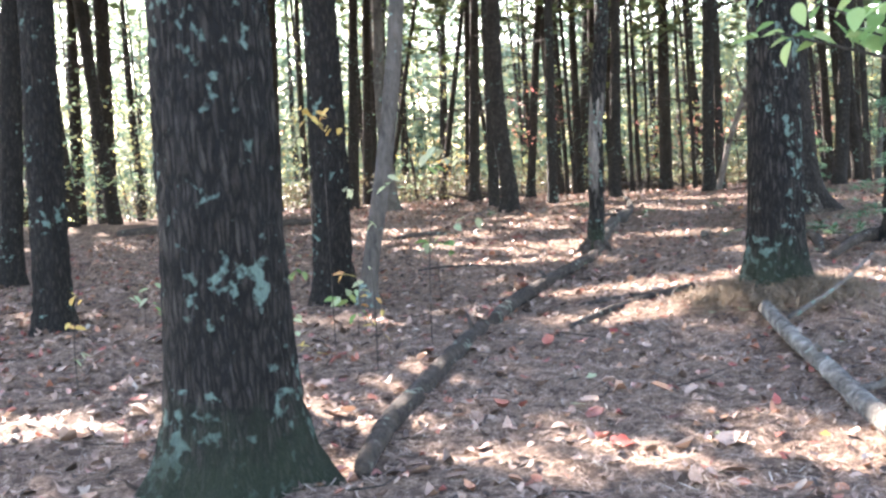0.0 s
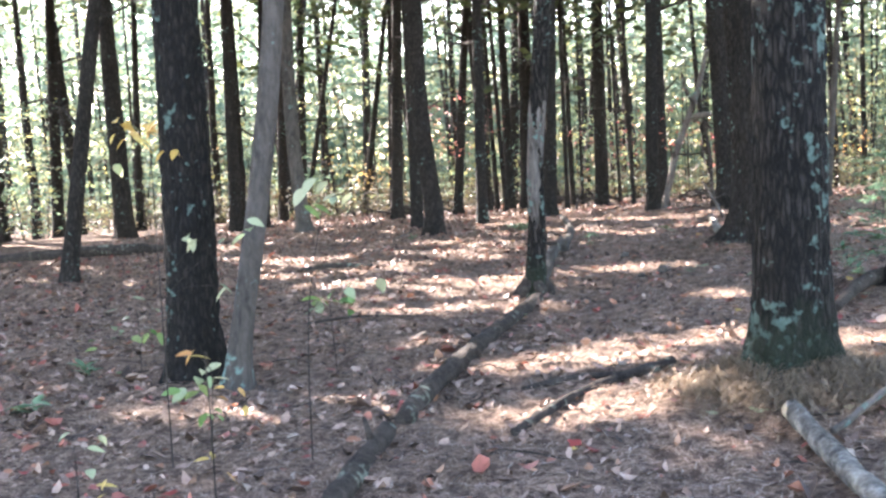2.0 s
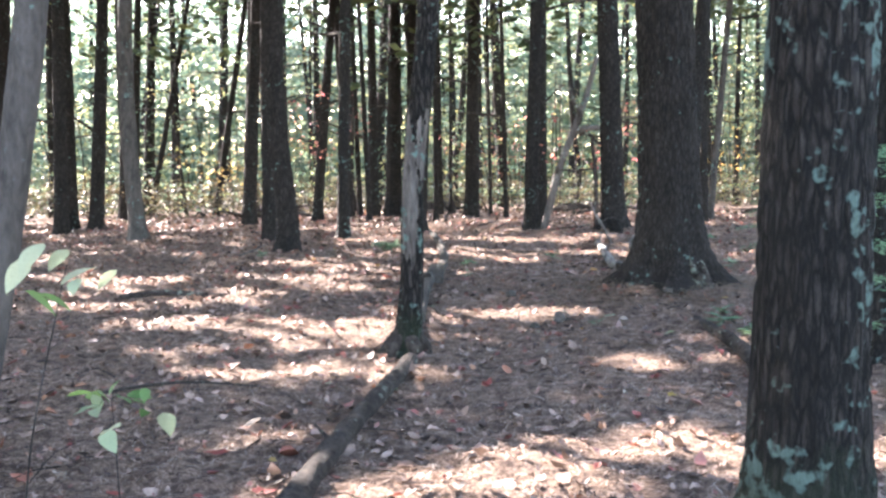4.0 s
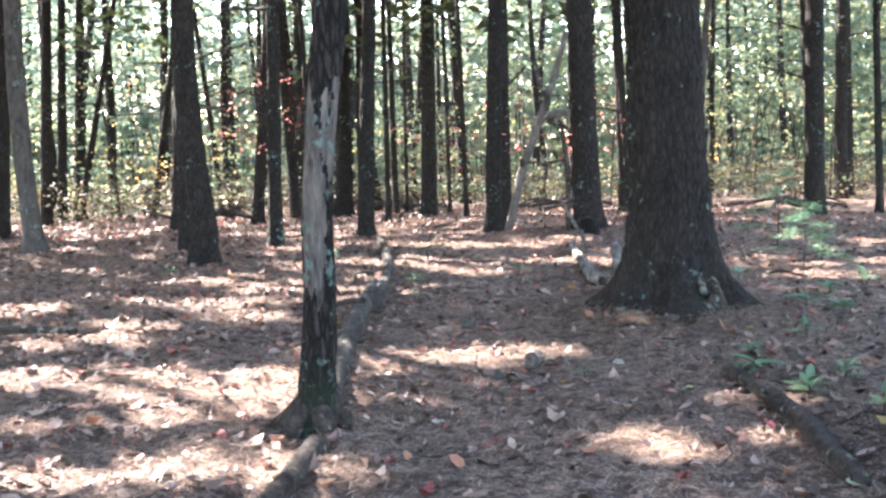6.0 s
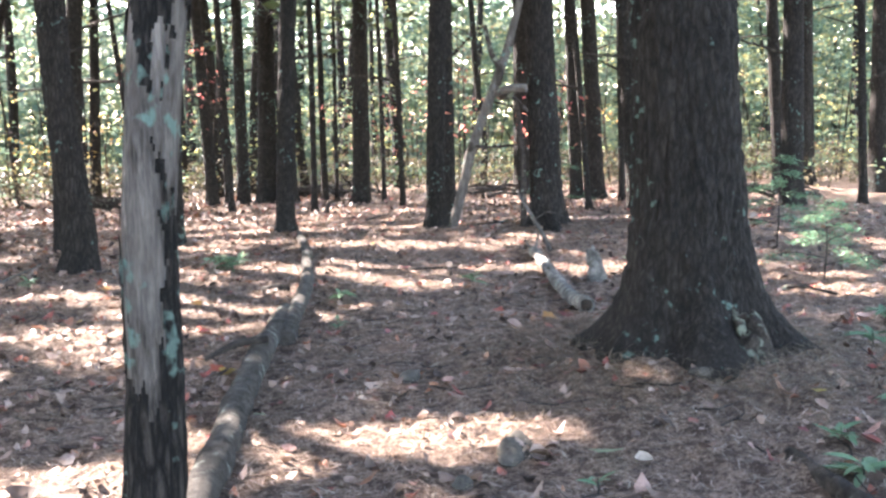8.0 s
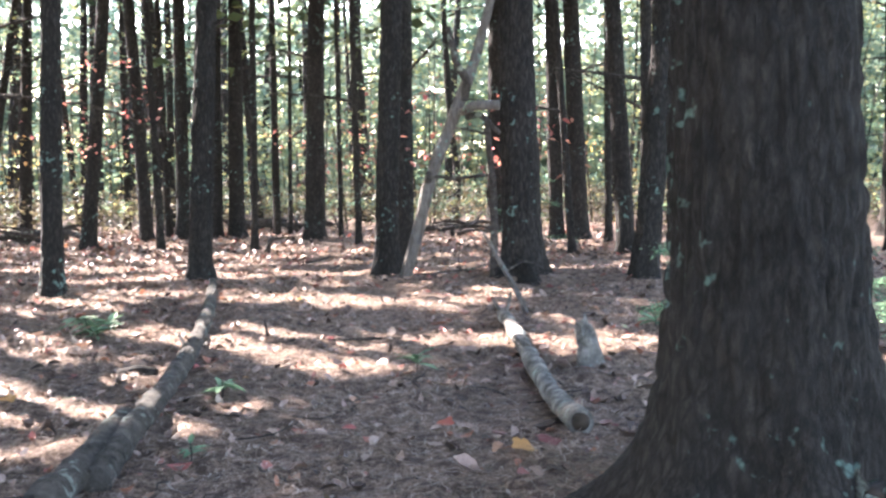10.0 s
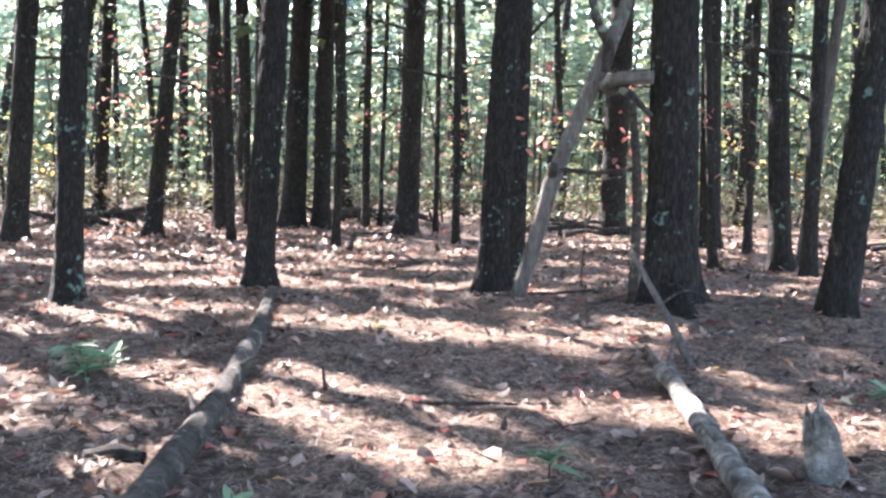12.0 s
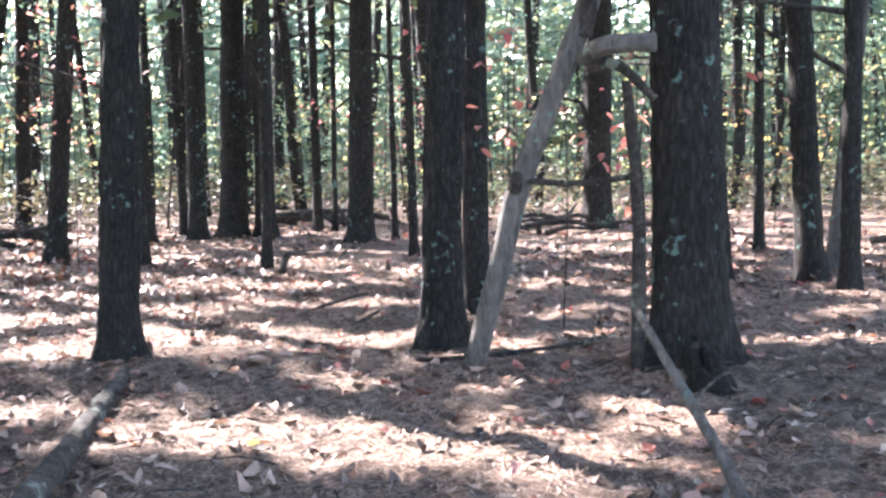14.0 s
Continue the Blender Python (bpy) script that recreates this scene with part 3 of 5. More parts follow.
def far_tree(x, y, r):
    """A tree of the woods round the clearing."""
    z, R, h = float(gz(x, y)), r.uniform(0.06, 0.19), r.uniform(12, 18)
    lx, ly = r.gauss(0, 0.04), r.gauss(0, 0.04)
    bx = r.gauss(0, 0.08)
    ob = thing("tree", (x, y, z), "pine with a dark straight trunk in the woods beyond", "tree", "woods round the clearing")
    child("trunk", tube_mesh("trunk", M_PINE, [(0, 0, -0.3), (lx * 1.5 + bx, ly * 1.5, 1.5), (lx * 4, ly * 4, 4), (lx * h, ly * h, h)], (R * 1.35, R * 1.05, R, R * 0.3), 12, 0.7,
                             lambda th, q: R * 0.14 * (vnoise(th / (2 * np.pi) * 5, q * 2, int(x * 7), 5) - 0.5)), ob)
    c = crown_centres(40 if y < 42 else 12, 0.54 * h, h, 2.7, np.array([x, y, z]), False) + np.array([lx * h * 0.7, ly * h * 0.7, 0])
    v, f = blades(c, (0.42, 0.42, 0.14), (0.44, 0.22), 14, lit=np.array([x, y, z]))
    child("crown", mesh_of("crown", v, f, M_CROWN, False), ob, "green pine needle crown")
    for _ in range(4):
        q, ln = r.uniform(2, 7), r.uniform(0.7, 2.0)
        lo = child("limb", BOUGH_SHAPES[r.randrange(3)], ob)
        lo.matrix_basis = pose(lx * q, ly * q, q, 0, r.uniform(-22, 10), r.uniform(0, 360)) @ Matrix.Diagonal((ln, ln, ln, 1))


def build_background():
    r = random.Random(31)
    stems = []
    for x0, x1, y0, y1, n in ((-34, 38, 37, 72, 105), (-28, -10.5, -2, 37, 40), (12, 30, 0, 37, 36), (-19, -9.7, 8, 27, 26), (-18, 20, -20, -6, 22)):
        for _ in range(n):
            x, y = r.uniform(x0, x1), r.uniform(y0, y1)
            if not clear_zone(x, y):
                far_tree(x, y, r)
    for _ in range(420):
        x, y = r.uniform(-30, 34), r.uniform(33, 60)
        if -9 < x < 11 and y < 35.5:
            continue
        z, h = float(gz(x, y)), r.uniform(2, 7)
        a, b = r.gauss(0, 0.14), r.gauss(0, 0.14)
        stems.append(tube([(x, y, z - 0.2), (x + a * h * 0.3, y + b * h * 0.3, z + h * 0.5), (x + a * h, y + b * h, z + h)], (r.uniform(0.015, 0.045), 0.02, 0.006), 5, 1.0))
    tagged(new("background_stems", mesh_of("background_stems", *join(stems), M_TWIG)), "thin bare saplings and dead twigs in the distance", "saplings", kind="stuff")


def build_understory():
    """Autumn leaves of far bushes and saplings, in flat layered sprays."""
    n = 17000
    x = rng.uniform(-36, 42, n)
    y = 36.5 + 28 * rng.uniform(0, 1, n) ** 1.4
    z = rng.uniform(0.0, 1, n) ** 1.5 * 9.0
    side = rng.uniform(0, 1, n) < 0.17
    x[side] = np.where(rng.uniform(0, 1, side.sum()) < 0.5, rng.uniform(-26, -10.5, side.sum()), rng.uniform(12, 28, side.sum()))
    y[side] = rng.uniform(14, 40, side.sum())
    thin = (z > 3.0) & (x < -4 + 0.05 * y) & (rng.uniform(0, 1, n) < 0.45)
    x, y, z = x[~thin], y[~thin], z[~thin]
    z = 0.38 * np.round(z / 0.38 + 0.8 * vnoise(x * 0.35, y * 0.35, 40)) + rng.normal(0, 0.04, len(x))
    c = np.stack([x, y, gz(x, y) + 0.25 + z], 1)
    c = c[vnoise(c[:, 0] * 0.45 + c[:, 1] * 0.2, c[:, 2] * 0.8, 41) + 0.5 * vnoise(c[:, 0] * 1.3, c[:, 2] * 2.6, 42) > np.interp(c[:, 2], [-1, 1, 8], [0.66, 0.76, 0.84])]
    v, f = blades(c, (0.85, 0.85, 0.05), (0.125, 0.08), 48, flat=0.30, lit=np.zeros(3))
    tagged(new("understory_leaves", mesh_of("understory_leaves", v, f, M_UNDER, False)), "green, yellow and orange autumn leaves of distant understory", "foliage", kind="stuff")
    k = 12800
    x, y = rng.uniform(-38, 52, k), rng.uniform(58, 88, k)
    z = 15 * rng.uniform(0, 1, k)
    keep = rng.uniform(0, 1, k) < np.where((x < -8) & (z > 5), 0.7, 1.0)
    c = np.stack([x, y, gz(x, y) + z], 1)[keep]
    c = c[vnoise(c[:, 0] * 0.2, c[:, 2] * 0.35, 43) + 0.2 * vnoise(c[:, 0] * 1.1, c[:, 2] * 1.5, 44) > np.interp(c[:, 2], [0, 4, 7, 11], [0.0, 0.10, 0.30, 0.52])]
    v, f = blades(c, (1.1, 1.1, 0.22), (0.60, 0.34), 14, flat=0.5)
    tagged(new("far_foliage", mesh_of("far_foliage", v, f, M_FAR, False)), "grey-green foliage of the far woods", "foliage", kind="stuff")
    # canopy added to shade the woods, high above all that shows; clearing left open
    k = 26000
    c = np.stack([rng.uniform(-62, 52, k), rng.uniform(12, 108, k), rng.uniform(12, 17, k)], 1)
    q = c[:, :2] - np.array([TO_SUN.x, TO_SUN.y]) / TO_SUN.z * c[:, 2:3]
    woods = (q[:, 1] > 36.5) | (q[:, 0] > 13) | (q[:, 0] < -10.5)
    patch = vnoise(q[:, 0] * 0.30, q[:, 1] * 0.30, 51) + 0.4 * vnoise(q[:, 0] * 0.9, q[:, 1] * 0.9, 52)
    c = c[woods & (patch > np.where(q[:, 0] > 9, 0.40, 0.72))]
    v, f = blades(c, (0.2, 0.2, 0.1), (1.2, 0.8), 1, flat=0.15)
    # loose sprays added out of view to shade the clearing itself outside GAPS
    k = 20000
    q, up = np.stack([rng.uniform(-9, 11, k), rng.uniform(-4, 36, k)], 1), rng.uniform(8.5, 12, k)
    c = np.column_stack([q + np.array([TO_SUN.x, TO_SUN.y]) / TO_SUN.z * up[:, None], up])
    v2, f2 = blades(c, (0.1, 0.1, 0.1), (0.55, 0.28), 1, flat=0.2, lit=np.zeros(3))
    v, f = np.vstack([v, v2]), np.vstack([f, f2 + len(v)])
    tagged(new("added_shade_canopy", mesh_of("added_shade_canopy", v, f, M_CROWN, False)), "green blades added high out of view to shade woods and clearing", "canopy", kind="stuff")
    m = 1300
    x = rng.uniform(-20, 22, m)
    y = rng.uniform(30, 46, m) + 1.5 * np.abs(rng.normal(0, 1, m))
    keep = ~((x > -6) & (x < 8) & (y < 35))
    x, y = x[keep], y[keep]
    c = np.stack([x, y, gz(x, y) + rng.uniform(0.05, 1.0, len(x))], 1)
    v, f = blades(c, (0.4, 0.4, 0.16), (0.14, 0.085), 24, flat=0.3)
    tagged(new("low_brush", mesh_of("low_brush", v, f, M_BRUSH, False)), "low scrubby brown and olive brush at the clearing's edge", "brush", kind="stuff")


build_background()
build_understory()


# ---- logs, branches, stumps ----
def on_floor(pts, radius, sink=0.25):
    return [(x, y, max(float(gz(x, y)), float(floor_z(x, y)) - 0.015) + radius * (1 - sink) + dz) for x, y, dz in pts]


def log(name, pts, radii, mat, label, category="log", stubs=(), sides=26, depth=0.006, end_mat=None, hollow=False, step=0.03, stub_mat=None):
    """A fallen stem lying on the floor; stubs: (points, radii, name) of its broken branches."""
    line = on_floor(pts, sum(radii) / len(radii))
    base = Vector(line[0])
    ob = thing(name, base, label, category)
    loc = [tuple(Vector(p) - base) for p in line]
    seed = int(abs(base.x * 91 + base.y * 37)) % 500
    R = max(radii)
    fine = bark(R, seed, depth, 0.04, 0.12)

    def relief(th, z):
        return fine(th, z) + R * 0.30 * (vnoise(th / (2 * np.pi) * 4, z * 2.2, seed + 1, 4) - 0.5) + R * 0.26 * (vnoise(th / (2 * np.pi) * 3, z * 7, seed + 2, 3) - 0.5)
    child("stem", tube_mesh("stem", mat, loc, radii, sides, step, relief), ob)
    # when hollow, a solid dark plug stands in for the opening's shade
    if end_mat:
        a, b = Vector(loc[0]), Vector(loc[1])
        d = (a - b).normalized()
        r0 = radii[0] * (0.80 if hollow else 0.93)
        child("broken_end", tube_mesh("broken_end", end_mat, [a - d * 0.05, a + d * 0.006], (r0, r0), 18, 0.02, lambda th, z: r0 * 0.15 * (vnoise(th / (2 * np.pi) * 7, z * 0 + 1, seed, 7) - 0.5) + 0 * z), ob, "dark plug painted as the shade of a hollow end" if hollow else "pale broken end")
    for sp, sr, sname in stubs:
        child(sname, tube_mesh(sname, stub_mat or mat, [tuple(Vector(p) - base) for p in sp], sr, 9, 0.04, lambda th, z: 0.2 * sr[0] * (vnoise(th / (2 * np.pi) * 3, z * 9, seed, 3) - 0.5)), ob)
    return ob


log("log", [(-0.77, 1.12, 0), (-0.80, 2.0, 0.0), (-0.73, 3.6, 0), (-0.67, 4.65, 0.0)], (0.042, 0.052, 0.057, 0.05), M_LOG_DARK,
    "rotting brown log edging the path, half sunk in needles", stubs=[([(-0.70, 4.3, 0.08), (-0.74, 4.38, 0.17)], (0.02, 0.008), "stub")])
log("log", [(-0.60, 4.85, 0.0), (-0.54, 5.4, 0.02), (-0.25, 7.35, 0.01), (-0.02, 8.6, 0.0), (0.08, 9.25, 0.0)], (0.053, 0.058, 0.055, 0.053, 0.047), M_LOG_DARK,
    "rotting brown log lying against the foot of a snag", stubs=[([(-0.33, 6.9, 0.08), (-0.42, 7.0, 0.15)], (0.018, 0.006), "stub")])
log("log", [(0.10, 10.05, 0), (0.17, 11.5, 0), (0.24, 12.7, 0.02), (0.31, 13.6, 0.02), (0.40, 14.5, 0.0)], (0.072, 0.078, 0.074, 0.07, 0.06), M_LOG,
    "barkless grey log edging the path behind a snag", stub_mat=M_LOG_DARK, stubs=[([(0.31, 12.91, 0.19), (0.14, 12.81, 0.19), (-0.03, 12.70, 0.13)], (0.024, 0.022, 0.012), "branch")])
log("log", [(0.40, 13.55, 0.0), (0.46, 14.3, 0.02), (0.55, 15.7, 0.02), (0.57, 17.0, 0.0), (0.56, 18.4, 0.0), (0.48, 20.35, 0.0)], (0.06, 0.063, 0.06, 0.056, 0.052, 0.042), M_LOG,
    "long grey-brown log edging the path up to a pine", stubs=[([(0.55, 16.2, 0.1), (0.50, 16.3, 0.18)], (0.02, 0.008), "stub"), ([(0.60, 17.3, 0.08), (0.68, 17.35, 0.14)], (0.015, 0.006), "stub")])
log("log", [(1.28, 4.36, 0.035), (1.34, 3.6, 0.02), (1.40, 2.6, 0.01), (1.44, 1.7, 0.0), (1.50, 0.75, 0.0)], (0.048, 0.051, 0.053, 0.055, 0.057), M_PALE_LOG,
    "pale grey log with dark peeling patches beside the path", end_mat=M_CUT, depth=0.003, stub_mat=M_POLE,
    stubs=[([(1.38, 4.0, 0.12), (1.50, 4.1, 0.16), (1.80, 4.35, 0.30), (2.03, 4.6, 0.44)], (0.017, 0.016, 0.013, 0.007), "branch"),
           ([(1.44, 2.15, 0.08), (1.58, 2.22, 0.10), (1.84, 2.42, 0.20), (2.16, 2.65, 0.30)], (0.020, 0.018, 0.014, 0.006), "branch"),
           ([(1.50, 1.45, 0.08), (1.68, 1.62, 0.15)], (0.018, 0.007), "branch"),
           ([(1.305, 4.2, 0.11), (1.29, 4.18, 0.175)], (0.018, 0.012), "stub"), ([(1.39, 2.95, 0.11), (1.36, 2.93, 0.15)], (0.017, 0.012), "stub")])
log("log", [(2.30, 8.13, 0.0), (2.39, 8.83, 0.01), (2.45, 9.51, 0.01), (2.48, 10.09, 0.0), (2.51, 10.67, -0.02)], (0.045, 0.052, 0.05, 0.042, 0.03), M_LOG_DARK,
    "weathered log with peeling bark lying in needles", stubs=[([(2.45, 9.51, 0.1), (2.37, 9.46, 0.15)], (0.02, 0.008), "stub")])
log("log", [(2.46, 13.82, 0.02), (2.55, 14.7, 0.01), (2.66, 15.6, 0.0), (2.77, 16.6, 0.01), (2.84, 17.45, 0.03)], (0.055, 0.054, 0.052, 0.050, 0.046), M_PALE_LOG,
    "pale log with a hollow end painted dark beside the path", end_mat=M_HOLLOW, hollow=True, depth=0.003, stub_mat=M_POLE,
    stubs=[([(2.70, 16.0, 0.08), (2.62, 15.95, 0.15)], (0.02, 0.008), "stub"), ([(2.83, 17.3, 0.08), (2.92, 17.55, 0.22)], (0.022, 0.010), "branch"), ([(2.82, 17.4, 0.08), (2.78, 17.6, 0.17)], (0.02, 0.008), "branch")])
log("fallen_branch", [(-0.02, 4.55, 0.0), (0.22, 5.1, 0.0), (0.50, 5.45, 0.01), (0.90, 5.80, 0.01)], (0.020, 0.026, 0.03, 0.034), M_LOG_DARK,
    "dark rotten branch lying across the path", "branch", sides=16)
log("fallen_branch", [(0.0, 5.52, 0.0), (0.3, 5.64, 0.0), (0.6, 5.66, 0.01)], (0.018, 0.022, 0.016), M_LOG_DARK, "thin dark branch lying on sunlit needles", "branch", sides=10)
log("fallen_branch", [(1.02, 17.0, 0.0), (1.6, 16.85, 0.01), (2.2, 16.9, 0.0)], (0.009, 0.011, 0.006), M_LOG_DARK, "thin crooked branch lying on the path", "branch", sides=10,
    stubs=[([(1.05, 17.0, 0.03), (1.03, 17.05, 0.14)], (0.012, 0.005), "stub")])
log("fallen_branch", [(0.18, 15.84, 0.0), (0.29, 15.87, 0.01), (0.41, 15.85, 0.0)], (0.035, 0.04, 0.025), M_LOG_DARK, "short rotten branch in leaf litter", "branch", sides=12)
log("fallen_branch", [(2.0, 20.55, 0.0), (2.5, 20.5, 0.01), (3.0, 20.6, 0.02), (3.3, 20.7, 0.05)], (0.015, 0.018, 0.014, 0.008), M_LOG_DARK, "thin dead branch lying between two pines", "branch", sides=8)
log("fallen_branch", [(-2.9, 12.9, 0.0), (-2.5, 13.0, 0.02), (-2.0, 12.95, 0.0)], (0.03, 0.035, 0.02), M_LOG_DARK, "dark branch lying in sunlit leaves", "branch", sides=10)
log("fallen_branch", [(-2.1, 8.3, 0.0), (-1.5, 8.6, 0.03), (-0.9, 8.5, 0.02)], (0.010, 0.012, 0.006), M_LOG_DARK, "thin dead branch lying in leaf litter", "branch", sides=8)
log("fallen_branch", [(-8.8, 16.2, 0.0), (-7.0, 16.5, 0.05), (-5.2, 16.9, 0.0)], (0.08, 0.09, 0.06), M_LOG_DARK, "dark fallen trunk lying in the woods", "branch", sides=12)
log("fallen_branch", [(1.35, 22.9, 0.0), (1.5, 23.1, 0.03), (1.85, 23.3, 0.1)], (0.012, 0.014, 0.006), M_LOG_DARK, "small dead branch on sunlit needles", "branch", sides=8)
log("fallen_branch", [(0.95, 26.2, 0.0), (1.0, 26.3, 0.15), (1.1, 26.35, 0.2), (1.5, 26.5, 0.22)], (0.05, 0.035, 0.02, 0.008), M_LOG_DARK, "broken sapling stump with a bent twig", "branch", sides=8)
log("fallen_branch", [(2.2, 4.2, 0.0), (2.7, 4.3, 0.01), (3.3, 4.15, 0.02)], (0.012, 0.015, 0.01), M_LOG_DARK, "thin dead branch behind the pale log", "branch", sides=8)
log("fallen_branch", [(1.75, 3.0, 0.0), (2.2, 3.2, 0.03), (2.9, 3.3, 0.06)], (0.018, 0.02, 0.012), M_LOG_DARK, "dark crooked branch behind the pale log", "branch", sides=8)


log("fallen_branch", [(-2.25, 17.0, 0.0), (-2.1, 17.15, 0.06), (-1.92, 17.25, 0.13)], (0.016, 0.014, 0.008), M_POLE, "short bleached stick leaning by a bowed pine", "branch", sides=8)
log("fallen_branch", [(-2.95, 16.6, 0.0), (-2.85, 16.75, 0.08), (-2.78, 16.85, 0.14)], (0.013, 0.011, 0.006), M_POLE, "short bleached stick in leaf litter", "branch", sides=8)
log("fallen_branch", [(2.62, 6.75, 0.02), (2.78, 6.55, 0.03), (2.9, 6.35, 0.02)], (0.010, 0.011, 0.006), M_BARE_WOOD, "white forked twig lying in needles", "branch", sides=8,
    stubs=[([(2.78, 6.55, 0.05), (2.98, 6.62, 0.09)], (0.008, 0.004), "twig")])

log("fallen_branch", [(2.31, 7.64, 0.0), (2.66, 8.22, 0.06), (3.01, 8.79, 0.03), (3.71, 9.93, 0.0)], (0.03, 0.055, 0.06, 0.05), M_LOG_DARK, "dark fallen limb lying by a spreading root", "branch", sides=12)
log("fallen_branch", [(0.29, 14.17, 0.0), (0.32, 14.43, 0.01), (0.35, 14.68, 0.0)], (0.03, 0.036, 0.024), M_LOG, "short grey broken branch beside a longer log", "branch", sides=12)
log("fallen_branch", [(4.35, 14.88, 0.0), (4.45, 14.74, 0.03), (4.56, 14.39, 0.02)], (0.022, 0.018, 0.01), M_LOG_DARK, "thin dark branch beyond a massive pine", "branch", sides=8)
log("fallen_branch", [(1.71, 22.09, 0.0), (1.81, 22.23, 0.03), (1.92, 22.37, 0.04)], (0.014, 0.016, 0.009), M_LOG_DARK, "short dead stick on sunlit leaves", "branch", sides=8)


def brush_pile(x, y, n, reach, seed):
    r = random.Random(seed)
    ob = thing("brush_pile", (x, y, float(gz(x, y))), "dark tangle of dead branches and rotting wood", "brush pile")
    for _ in range(n):
        a, ln = r.uniform(0, 6.28), r.uniform(0.5, reach)
        px, py, pz = r.gauss(0, reach * 0.35), r.gauss(0, 0.3), r.uniform(0.0, 0.22)
        dx, dy = math.cos(a) * ln / 2, math.sin(a) * ln / 4
        child("branch", tube_mesh("branch", M_LOG_DARK, [(px - dx, py - dy, pz), (px, py, pz + 0.08), (px + dx, py + dy, pz + r.uniform(-0.1, 0.3))], (0.05, 0.04, 0.012), 7, 0.15,
                                  lambda th, z: 0.012 * (vnoise(th / (2 * np.pi) * 3, z * 6, seed, 3) - 0.5)), ob)


brush_pile(-3.4, 31.5, 16, 1.6, 2)
brush_pile(1.0, 35.0, 14, 2.0, 3)
brush_pile(5.0, 32.0, 12, 1.8, 4)
brush_pile(9.0, 26.5, 10, 1.5, 5)


def snag():
    """The dead tree beside the path: bare grey wood with torn plates of bark."""
    x, y = 0.06, 9.62
    ob = thing("dead_tree", (x, y, float(gz(x, y))), "dead standing tree with bare grey wood and torn bark", "dead tree")
    ax = [(0, 0, -0.2), (0.0, 0, 0.02), (0.04, 0, 0.5), (0.05, 0, 1.0), (0.08, 0, 1.5), (0.14, 0, 2.0), (0.22, 0, 3.0), (0.35, 0.05, 5.5), (0.42, 0.1, 7.0)]
    rad = (0.13, 0.098, 0.082, 0.074, 0.074, 0.078, 0.074, 0.05, 0.015)
    child("trunk", tube_mesh("trunk", M_BARE_WOOD, ax, rad, 48, 0.03, lambda th, z: 0.006 * (vnoise(th / (2 * np.pi) * 14, z * 1.6, 4, 14) - 0.5) + 0.016 * (vnoise(th / (2 * np.pi) * 4, z * 3.0, 6, 4) - 0.5)), ob, "bare grey weathered wood")
    fine = bark(0.09, 11, 0.010, 0.03, 0.10)
    v, f = tube(ax, rad, 72, 0.02, lambda th, z: 0.007 + fine(th, z) * 0.6 + 0.016 * (vnoise(th / (2 * np.pi) * 4, z * 3.0, 6, 4) - 0.5), closed=False)
    c = v[f].mean(1)
    th = np.arctan2(c[:, 1], c[:, 0] - 0.05)
    torn = vnoise(th / (2 * np.pi) * 7 + 21, c[:, 2] * 1.3, 16, 7) + 0.35 * vnoise(th * 6, c[:, 2] * 14, 10)
    need = np.interp(c[:, 2] + 0.7 * (vnoise(th / (2 * np.pi) * 9, c[:, 2] * 2.5, 12, 9) - 0.5) + 0.12 * (vnoise(th * 9, c[:, 2] * 22, 13) - 0.5), [0, 0.80, 1.02, 1.20, 1.60, 1.75, 1.95, 7], [-1, 0.30, 0.62, 0.71, 0.73, 0.58, 0.1, 0.0])
    keep = torn > need
    child("bark", mesh_of("bark", v, f[keep], M_OAK), ob, "torn dark bark with green lichen")
    for k, (a, r0, ln) in enumerate(((2.9, 0.075, 0.20), (3.7, 0.06, 0.16), (0.1, 0.06, 0.17), (5.2, 0.06, 0.15))):
        pts = [(0.03 * math.cos(a), 0.03 * math.sin(a), 0.16), (0.13 * math.cos(a), 0.13 * math.sin(a), 0.05), (ln * math.cos(a + 0.2), ln * math.sin(a + 0.2), -0.01)]
        child("root", tube_mesh("root", M_LOG_DARK, pts, (r0, r0 * 0.9, r0 * 0.5), 12, 0.03, lambda th, z: 0.012 * (vnoise(th / (2 * np.pi) * 4, z * 12, k, 4) - 0.5)), ob)
    return ob


snag()


